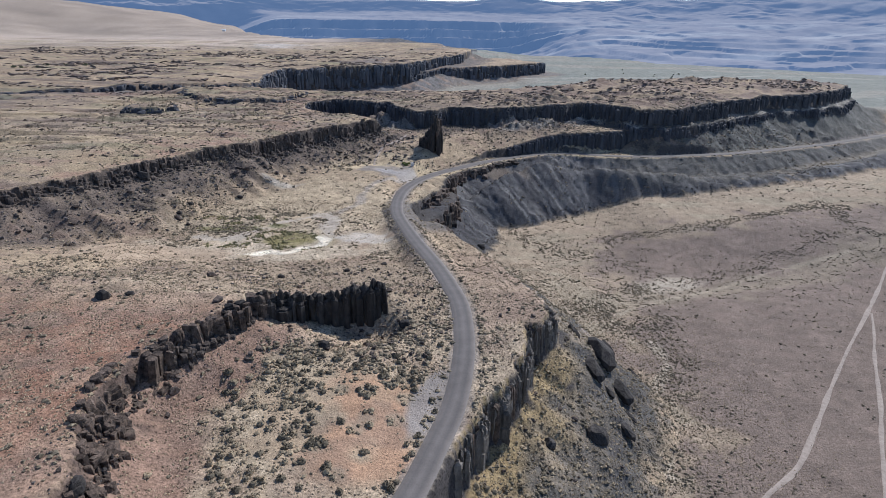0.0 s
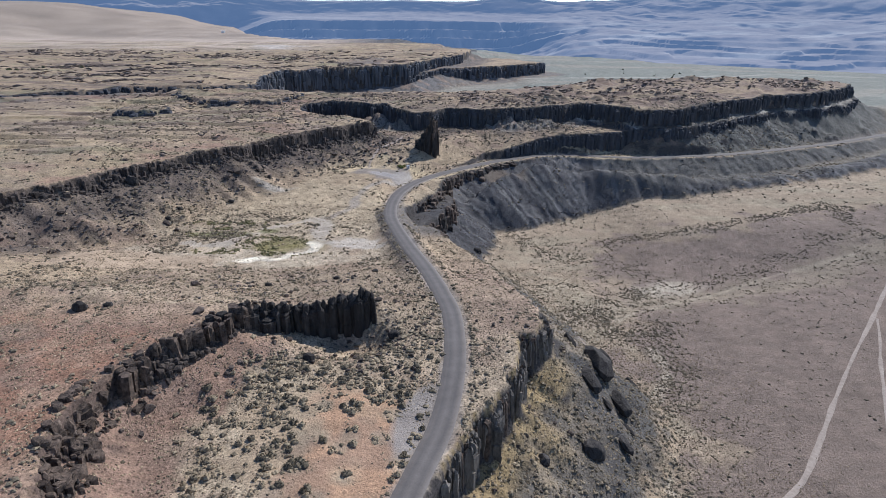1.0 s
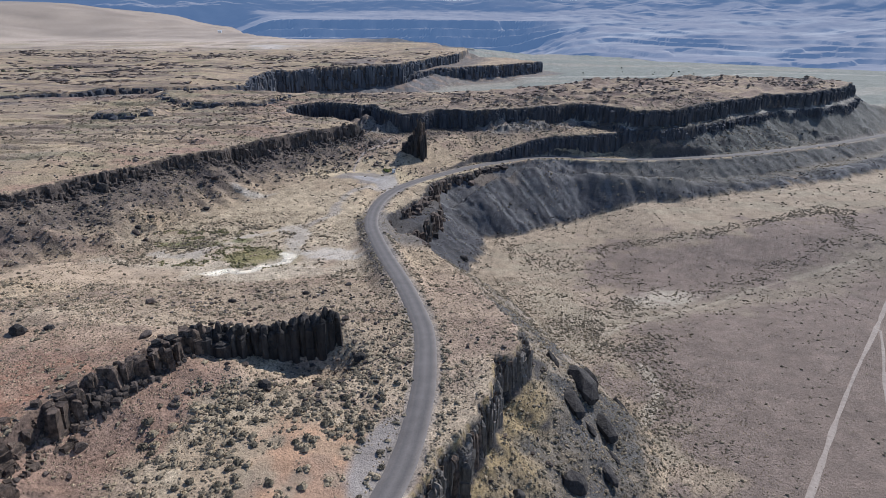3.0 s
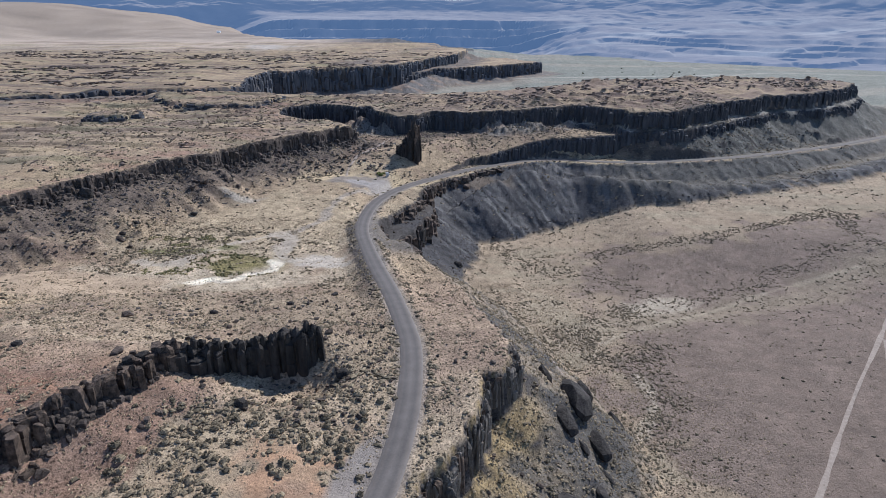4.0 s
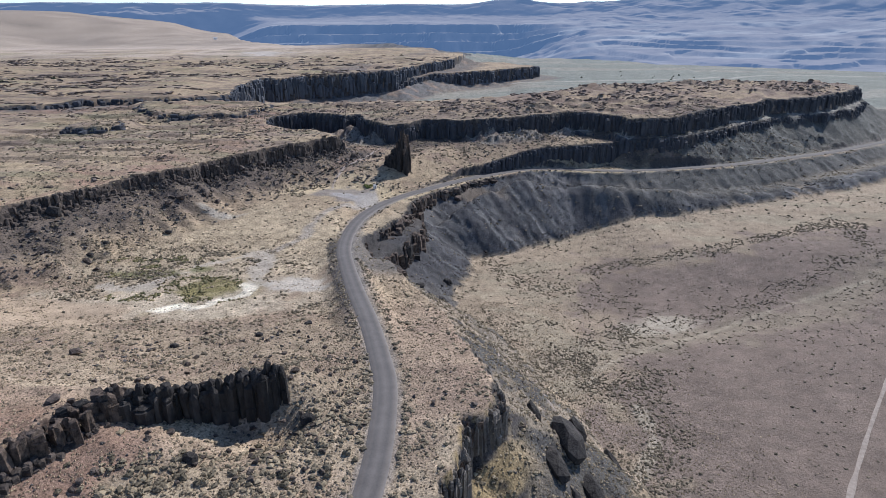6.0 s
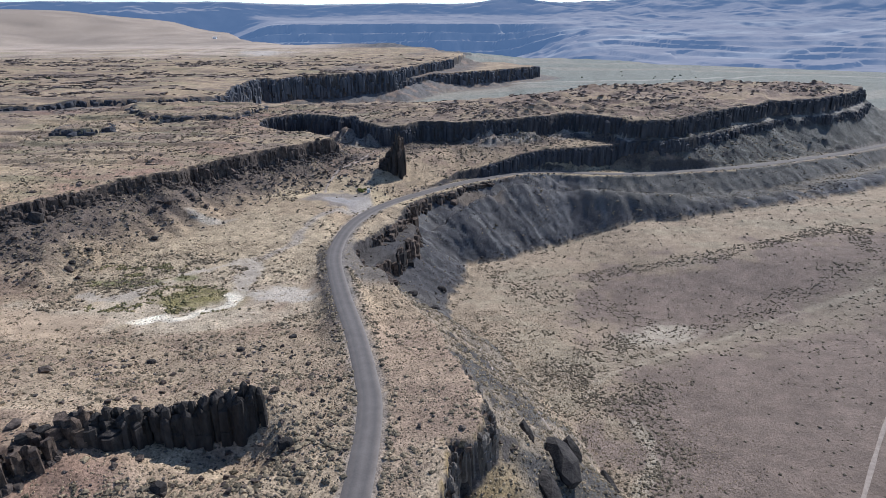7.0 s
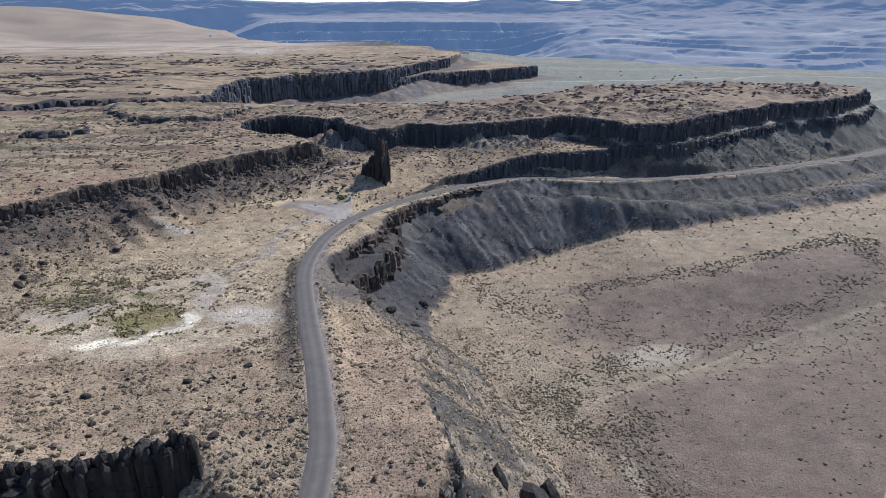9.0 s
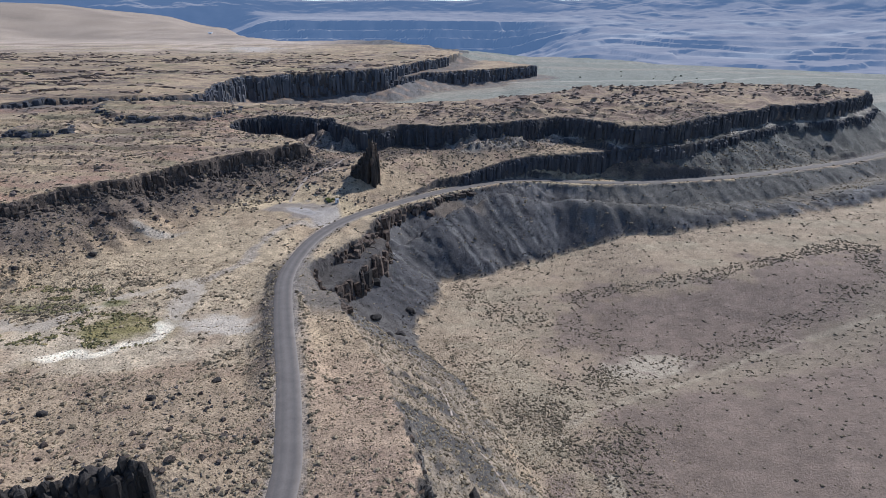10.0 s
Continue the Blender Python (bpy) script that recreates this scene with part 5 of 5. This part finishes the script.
def shrub_density(x, y, f):
    dp, ds, dk = f["plateau"][0], f["shelf"][0], f["knoll"][0]
    n1, n2, n3 = fbm(x / 40, y / 40, 3, 121), fbm(x / 11, y / 11, 3, 123), fbm(x / 3.5, y / 3.5, 2, 125)
    up = (ds < 0) * (.10 + .75 * sstep(-.1, .7, n2 + .7 * n1) * sstep(-.5, .3, n3))
    up = up * np.where(dp < 0, .9, 1)
    red = sstep(1.2, .9, np.hypot((x + 25) / 24, (y - 130) / 22) + .35 * fbm(x / 13, y / 13, 4, 75))
    halo = np.min([np.hypot(x - px, y - py) for px, py in CLUMPS], axis=0)
    up = up * (1 - .97 * red) * np.where(dk < 0, .25, 1) + .85 * (halo < 2.6) * (n3 > -.3)
    up = up * np.where((dk > 0) & (dk < 24) & (x < -46) & (y < 174), .06, 1) + .3 * sstep(30, 10, f["feathers"] + 8 * n2) * (y < 186) * (x > -50)
    up = up + .5 * sstep(-.3, .3, n3 + .4 * n2) * sstep(145, 150, y) * (y < 186) * (x > -56) * (x < -4)
    up = up + .55 * sstep(1.15, .7, np.hypot((x + 43) / 12, (y - 132) / 36) + .4 * n2) * (n3 > -.25) * (dk > 16)
    up = up * np.where(near_line([(px - 4, py - 8) for px, py in FEATHERS], x, y)[0] < 8, .12, 1)
    up = up * np.where((x > np.interp(y, ROAD[:, 1], ROAD[:, 0])) & (y > 180) & (y < 270), .55, 1)
    up = up * np.where(np.hypot((x + 3.5 - .22 * (y - 142)) / 5.5, (y - 142) / 15) < 1.05, .02, 1)
    up = up * (1 - .85 * sstep(1.3, .9, np.hypot((x + 80) / 52, (y - 266) / 17) + .5 * n2)) * np.where(near_line(SAND, x, y)[0] < 3, .05, 1) * np.where(np.hypot((x + 40) / 26, (y - 417) / 16) < 1, .08, 1) * np.where(np.hypot((x + 38) / 20, (y - 284) / 9) < 1, .15, 1)
    up = up * (1 - .9 * sstep(1.1, .85, np.hypot((x + 132) / 30, (y - 249) / 18) + .3 * n2))
    up = up + (ds < 0) * sstep(1.1, .8, np.hypot((x + 106) / 16, (y - 292) / 6)) * .6 + (ds < 0) * sstep(7.5, 6, f["road"]) * .35
    slope = (ds > 0) * (f["z"] > f["floor"] + .6) * np.where(y > 325, .045, .35)
    band = np.minimum(near_line(BANDS[0], x, y)[0], near_line(BANDS[1], x, y)[0])
    zone = np.min([near_line(p, x, y)[0] for p in THICKETS], axis=0)
    flat = (ds > 0) * (f["z"] <= f["floor"] + .6) * (.03 + .06 * sstep(0, .6, n1) + .35 * sstep(16, 4, f["wash"] + 9 * n2) * sstep(-.3, .4, n3) + .9 * sstep(8, 3, band + 4 * n2) + .5 * sstep(11, 2, zone + 6 * n2 + 3 * n3) * np.where(y < 262, .55, 1) + .4 * sstep(1.1, .6, np.hypot((x - 95) / 46, (y - 365) / 36) + .5 * n2) * sstep(-.3, .4, n3)
                                                     + .45 * sstep(80, 25, ds + 24 * n2) * sstep(-.3, .5, n3))
    up = up * np.where((x > np.interp(y, ROAD[:, 1], ROAD[:, 0])) & (y > 294) & (y < 350) & (ds > -14) & (f["z"] > f["floor"] + .5), .3, 1)
    return (up + slope + flat) * (f["road"] > 4.6) * (f["steep"] < 1.3)


near_lot = scatter(112000, (-150, 115, 88, 330), shrub_density)
far_lot = scatter(245000, (-300, 420, 88, 620), lambda x, y, f: shrub_density(x, y, f) * ~((x > -150) & (x < 115) & (y < 330)))
x, y, z = (np.concatenate(pair) for pair in zip(near_lot, far_lot))
valley = z < -26
size = np.where(valley, .38 + .55 * rng.random(len(x)) ** 2, .27 + .85 * rng.random(len(x)) ** 2.8) * np.where(y > 420, 1.2, 1.0) * np.where((y < 186) & (x > -60) & (x < 0), 1.15, 1.0)
off_track = (near_line(TRACK, x, y)[0] > 2.6) & (near_line(TRACK2, x, y)[0] > 2)
x, y, z, size = x[off_track], y[off_track], z[off_track], size[off_track]
near = np.argsort(-size / (70 + np.hypot(x + 5, y - 90)))
for i in near[:300]:
    ob = new("sagebrush", SHRUBS[int(rng.integers(len(SHRUBS)))])
    r = size[i] * 1.1
    ob.location, ob.scale, ob.rotation_euler = (x[i], y[i], z[i] - .05), (r, r, r * rng.uniform(.75, 1.1)), (0, 0, rng.uniform(0, 6.28))
    tagged(ob, "rounded grey-green sagebrush growing in dry soil", "shrub", "sagebrush")
rest = near[300:]
n = len(rest)
s3 = size[rest][:, None] * np.column_stack([rng.uniform(.85, 1.25, n), rng.uniform(.85, 1.25, n), rng.uniform(.7, 1.05, n)])
me = joined("sagebrush_cover", SHRUBS_FAR, np.column_stack([x[rest], y[rest], z[rest] - .06]), s3, rng.uniform(0, 6.28, n), M_SAGE_STUFF, rng.random(n) * np.where(z[rest] < -26, .7, 1))
tagged(new("sagebrush_cover", me), "countless small sagebrush and dry bunchgrass clumps", "shrubs", kind="stuff")


def damp_density(x, y, f):
    n2, n3 = fbm(x / 11, y / 11, 3, 123), fbm(x / 3.5, y / 3.5, 2, 125)
    spots = ((-109, 296, 18, 5), (-87, 300, 6, 3.2), (-80, 284, 16, 8), (-104, 310, 22, 6), (-70, 268, 14, 3), (-98, 272, 16, 5))
    return (f["shelf"][0] < 0) * np.max([sstep(1.2, .7, np.hypot((x - a) / c, (y - b) / e) + .4 * n2) for a, b, c, e in spots], axis=0) * .45 * sstep(-.1, .5, n3) * (near_line(POND, x, y)[0] > 2.5)


M_DAMP = plant_material("green_rabbitbrush", [(.09, .09, .045), (.15, .14, .065), (.23, .20, .09), (.34, .275, .14)], "tone")
x, y, z = scatter(42000, (-140, -50, 255, 325), damp_density)
n = len(x)
size = .3 + .65 * rng.random(n) ** 2.2
me = joined("rabbitbrush", SHRUBS_FAR, np.column_stack([x, y, z - .05]), size[:, None] * rng.uniform(.8, 1.15, (n, 3)), rng.uniform(0, 6.28, n), M_DAMP, rng.random(n))
tagged(new("rabbitbrush", me), "olive-green rabbitbrush round the salt flat", "shrubs", kind="stuff")


def tuft_density(x, y, f):
    ds = f["shelf"][0]
    gravel = (x > np.interp(y, ROAD[:, 1], ROAD[:, 0])) & (y > 294) & (y < 350) & (ds > -14) & (f["z"] > f["floor"] + .5)
    n = fbm(x / 6, y / 6, 3, 151)
    bare = sstep(1.2, .9, np.hypot((x + 80) / 52, (y - 266) / 17)) + sstep(1.1, .9, np.hypot((x + 25) / 24, (y - 130) / 22)) + sstep(5, 3, near_line(SAND, x, y)[0]) + sstep(1.1, .9, np.hypot((x + 40) / 18, (y - 285) / 10))
    return ((ds < 0) * (.25 + .75 * sstep(-.4, .5, n)) * (1 - .85 * np.clip(bare, 0, 1)) + (ds > 0) * (f["z"] < f["floor"] + .6) * sstep(110, 40, ds + 25 * n) * .8
            + (ds > 0) * (f["z"] > f["floor"] + .6) * (y < 300) * .5) * (f["road"] > 4.8) * (f["steep"] < 1) * np.where(gravel, .15, 1)


def tuft_mesh(name, mat):
    """A small dry grass tuft."""
    bm = bmesh.new()
    tip = bm.verts.new((rng.uniform(-.3, .3), rng.uniform(-.3, .3), rng.uniform(.7, 1.0)))
    ring = [bm.verts.new((rng.uniform(.7, 1.2) * math.cos(a), rng.uniform(.7, 1.2) * math.sin(a), rng.uniform(.0, .35))) for a in np.arange(5) * 1.2566]
    for n in range(5):
        bm.faces.new((ring[n], ring[(n + 1) % 5], tip))
    me = bpy.data.meshes.new(name)
    bm.to_mesh(me)
    bm.free()
    me.materials.append(mat)
    return me


M_TUFT = plant_material("dry_bunchgrass", [(.14, .11, .075), (.22, .165, .11), (.34, .255, .16), (.46, .36, .23)], "tone")
TUFTS = [tuft_mesh("bunchgrass", M_TUFT) for _ in range(6)]
x, y, z = scatter(125000, (-150, 150, 95, 345), tuft_density)
n = len(x)
size = .16 + .24 * rng.random(n) ** 2
me = joined("bunchgrass", TUFTS, np.column_stack([x, y, z - .04]), size[:, None] * np.column_stack([rng.uniform(.8, 1.3, n), rng.uniform(.8, 1.3, n), rng.uniform(.8, 1.4, n)]), rng.uniform(0, 6.28, n), M_TUFT, rng.random(n))
tagged(new("bunchgrass", me), "dry straw-coloured bunchgrass tufts", "grass", kind="stuff")


# ---- river and far country ----
M_WATER, wnt, wb = material("river_water", .12)
wb.inputs["Base Color"].default_value = (.05, .10, .16, 1)
bump(wnt, wb, noise_out(wnt, .05, 3, .5), .15, 1.0)
bm = bmesh.new()
bmesh.ops.create_grid(bm, x_segments=4, y_segments=4, size=1)
for v in bm.verts:
    v.co = (v.co.x * 3500, 2900 + v.co.y * 1000, -128)
me = bpy.data.meshes.new("water")
bm.to_mesh(me)
bm.free()
me.materials.append(M_WATER)
tagged(new("water", me), "calm blue river in the canyon far below", "river", kind="structure")


def far_country():
    """Terraced hills across the river, far beyond the rest."""
    bear = np.radians(np.linspace(-62, 62, 520))
    r = np.concatenate([np.arange(1500, 3300, 17), np.arange(3300, 4900, 17)])
    B, R = np.meshgrid(bear, r)
    X, Y = R * np.sin(B), R * np.cos(B)
    deg = np.degrees(B)
    n = fbm(X / 420, Y / 420, 5, 131)
    n2 = fbm(X / 120, Y / 120, 4, 133)
    # wall on the left, long terraced slope on the right
    right = sstep(3, 14, deg + 3 * n)
    edge = R + 110 * n + 26 * n2
    wall = -140 + 62 * sstep(3330, 3360, edge) + 46 * sstep(3400, 3420, edge) + 40 * sstep(3465, 3485, edge) + 47 * sstep(3540, 3570, edge) + 10 * n + 50 * sstep(3600, 4700, R)
    slope = -138 + 285 * np.clip((R - 1780 + 150 * n) / 2920, 0, 1) ** .9 + 9 * n + 4 * n2
    step = 17.0
    q = slope / step + .7 * n + .5 * fbm(X / 700, Y / 700, 2, 135)
    slope = mix(slope, step * (np.floor(q) + sstep(.72, .95, q - np.floor(q)) - .7 * n - .5 * fbm(X / 700, Y / 700, 2, 135)), .88 * sstep(30, -20, slope))
    Z = mix(wall, slope, right)
    Z = Z + (20 + 16 * fbm(B * 9, B * 0, 3, 137)) * sstep(4150, 4700, R) * sstep(8, 22, deg) + 3 * n2 * sstep(3600, 4200, R)
    Z = Z + (66 - 46 * sstep(5, 15, deg)) * sstep(4200, 4700, R) - 40 * sstep(4720, 4890, R)
    # pale ridge far left
    Z = mix(Z, -40 + 232 * sstep(3800, 4600, R + 100 * n) + 10 * n, sstep(-14, -20, deg))
    rise = np.abs(np.gradient(Z, axis=0) / np.gradient(R, axis=0))
    bare = sstep(.09, .24, rise) * mix(1.0, sstep(-.4, .3, fbm(X / 170, Y / 120, 3, 159)), right)
    tone = 1 + .14 * fbm(X / 260, Y / 90, 5, 139) + .12 * n2
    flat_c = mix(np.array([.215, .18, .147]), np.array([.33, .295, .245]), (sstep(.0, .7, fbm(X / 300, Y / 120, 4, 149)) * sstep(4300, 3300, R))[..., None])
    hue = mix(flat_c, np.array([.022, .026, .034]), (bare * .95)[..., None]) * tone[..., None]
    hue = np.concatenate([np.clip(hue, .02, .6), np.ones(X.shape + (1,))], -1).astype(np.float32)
    ny, nx = X.shape
    i = np.arange(ny * nx).reshape(ny, nx)
    f = np.stack([i[:-1, :-1], i[1:, :-1], i[1:, 1:], i[:-1, 1:]], -1).reshape(-1, 4)
    m, nt, b = material("haze_glow_hills", 1.0)
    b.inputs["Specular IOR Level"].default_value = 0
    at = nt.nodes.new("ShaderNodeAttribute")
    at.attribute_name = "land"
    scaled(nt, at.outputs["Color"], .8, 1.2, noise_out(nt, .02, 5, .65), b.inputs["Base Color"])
    # blue glow stands in for the haze in front of these hills
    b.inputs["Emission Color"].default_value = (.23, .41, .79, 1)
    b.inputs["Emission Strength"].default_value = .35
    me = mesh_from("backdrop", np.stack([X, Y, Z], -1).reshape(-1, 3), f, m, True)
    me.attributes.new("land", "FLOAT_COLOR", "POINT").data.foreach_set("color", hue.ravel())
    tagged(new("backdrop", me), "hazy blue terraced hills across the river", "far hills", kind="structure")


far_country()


# ---- small things at the parking place ----
def hut():
    thing = new("small_hut")
    tagged(thing, "small white hut beside the gravel parking place", "hut")
    white = plain_material("white_paint", (.8, .8, .78), .6)
    grey = plain_material("grey_metal", (.35, .35, .36), .5)
    bm = bmesh.new()
    bmesh.ops.create_cube(bm, size=1, matrix=Matrix.Translation((0, 0, 1.1)) @ Matrix.Diagonal((1.7, 1.7, 2.2, 1)))
    bmesh.ops.bevel(bm, geom=bm.edges[:], offset=.04, segments=1, affect="EDGES")
    part("wall", bm, white, thing)
    bm = bmesh.new()
    bmesh.ops.create_cube(bm, size=1, matrix=Matrix.Translation((0, 0, 2.28)) @ pose(0, 0, 0, 6) @ Matrix.Diagonal((2.1, 2.1, .14, 1)))
    part("roof", bm, grey, thing, "grey metal roof")
    bm = bmesh.new()
    bmesh.ops.create_cube(bm, size=1, matrix=Matrix.Translation((0, -.87, 1.0)) @ Matrix.Diagonal((.8, .06, 1.95, 1)))
    part("door", bm, grey, thing)
    g = float(ground_z(np.array([-23.0]), np.array([431.0]))[0])
    thing.location, thing.rotation_euler = (-23.0, 431.0, g - .05), (0, 0, .5)


hut()
M_BUSH = plant_material("green_bush", [(.10, .13, .03), (.16, .17, .05), (.20, .18, .06)], "object")
BUSHES = [shrub_mesh("bush", 46, M_BUSH) for _ in range(3)]
for k, (bx, by, r) in enumerate(((-27.5, 433, 2.3), (-29.5, 435, 1.7), (-25.8, 435, 1.6))):
    ob = new("bush", BUSHES[k % 3])
    ob.location, ob.scale, ob.rotation_euler = (bx, by, float(ground_z(np.array([bx]), np.array([by]))[0]) - .1), (r, r, r * .9), (0, 0, k)
    tagged(ob, "dense green bush on dry ground", "bush", "green bushes")


GREYBUSH = [shrub_mesh("bush", 46, M_SAGE) for _ in range(3)]
for k, (bx, by, r) in enumerate(((-60.5, 147, 1.9), (-58.5, 144.5, 1.7), (-57, 141.5, 1.6), (-59.5, 141, 1.5), (-55, 148, 1.6), (-56.5, 138.5, 1.3))):
    ob = new("bush", GREYBUSH[k % 3])
    ob.location, ob.scale, ob.rotation_euler = (bx, by, float(ground_z(np.array([bx]), np.array([by]))[0]) - .1), (r, r, r * .8), (0, 0, k)
    tagged(ob, "large grey-green bush at the foot of the talus", "bush", "grey-green bushes")


# ---- far things ----
def farm_building():
    thing = new("farm_building")
    tagged(thing, "small white farm building far off on the slope", "building")
    g = float(ground_z(np.array([-786.0]), np.array([2290.0]))[0])
    bm = bmesh.new()
    bmesh.ops.create_cube(bm, size=1, matrix=Matrix.Translation((0, 0, 2.5)) @ Matrix.Diagonal((11, 6, 4, 1)))
    part("wall", bm, plain_material("white_siding", (.8, .8, .79), .7), thing)
    bm = bmesh.new()
    v = [bm.verts.new(c) for c in ((-7, -4.6, 5), (7, -4.6, 5), (7, 4.6, 5), (-7, 4.6, 5), (-7, 0, 7.6), (7, 0, 7.6))]
    for f in ((0, 1, 5, 4), (2, 3, 4, 5), (0, 4, 3), (1, 2, 5), (3, 2, 1, 0)):
        bm.faces.new([v[n] for n in f])
    part("roof", bm, plain_material("pale_roof", (.7, .7, .7), .5), thing)
    thing.location = (-786, 2290, g)


farm_building()
M_FARBUSH = plant_material("dark_bush", [(.045, .055, .03), (.07, .075, .04)], "object")
FARBUSH = [shrub_mesh("bush", 20, M_FARBUSH) for _ in range(3)]
spots = [(294, 1322), (401, 1430), (443, 1331), (452, 1258), (482, 1331), (512, 1300), (430, 1300), (465, 1290), (500, 1350), (380, 1345)]
spots += [(-600 + 18 * k + float(rng.uniform(-6, 6)), 845 + 21 * k + float(rng.uniform(-8, 8))) for k in range(5) for _ in range(4)]
for k, (bx, by) in enumerate(spots):
    ob = new("bush", FARBUSH[k % 3])
    r = float(rng.uniform(1.6, 3.4))
    ob.location, ob.scale, ob.rotation_euler = (bx, by, float(ground_z(np.array([bx]), np.array([by]))[0]) - .2), (r, r, r), (0, 0, k)
    tagged(ob, "lone dark bush on the distant plain", "bush", "distant bushes")
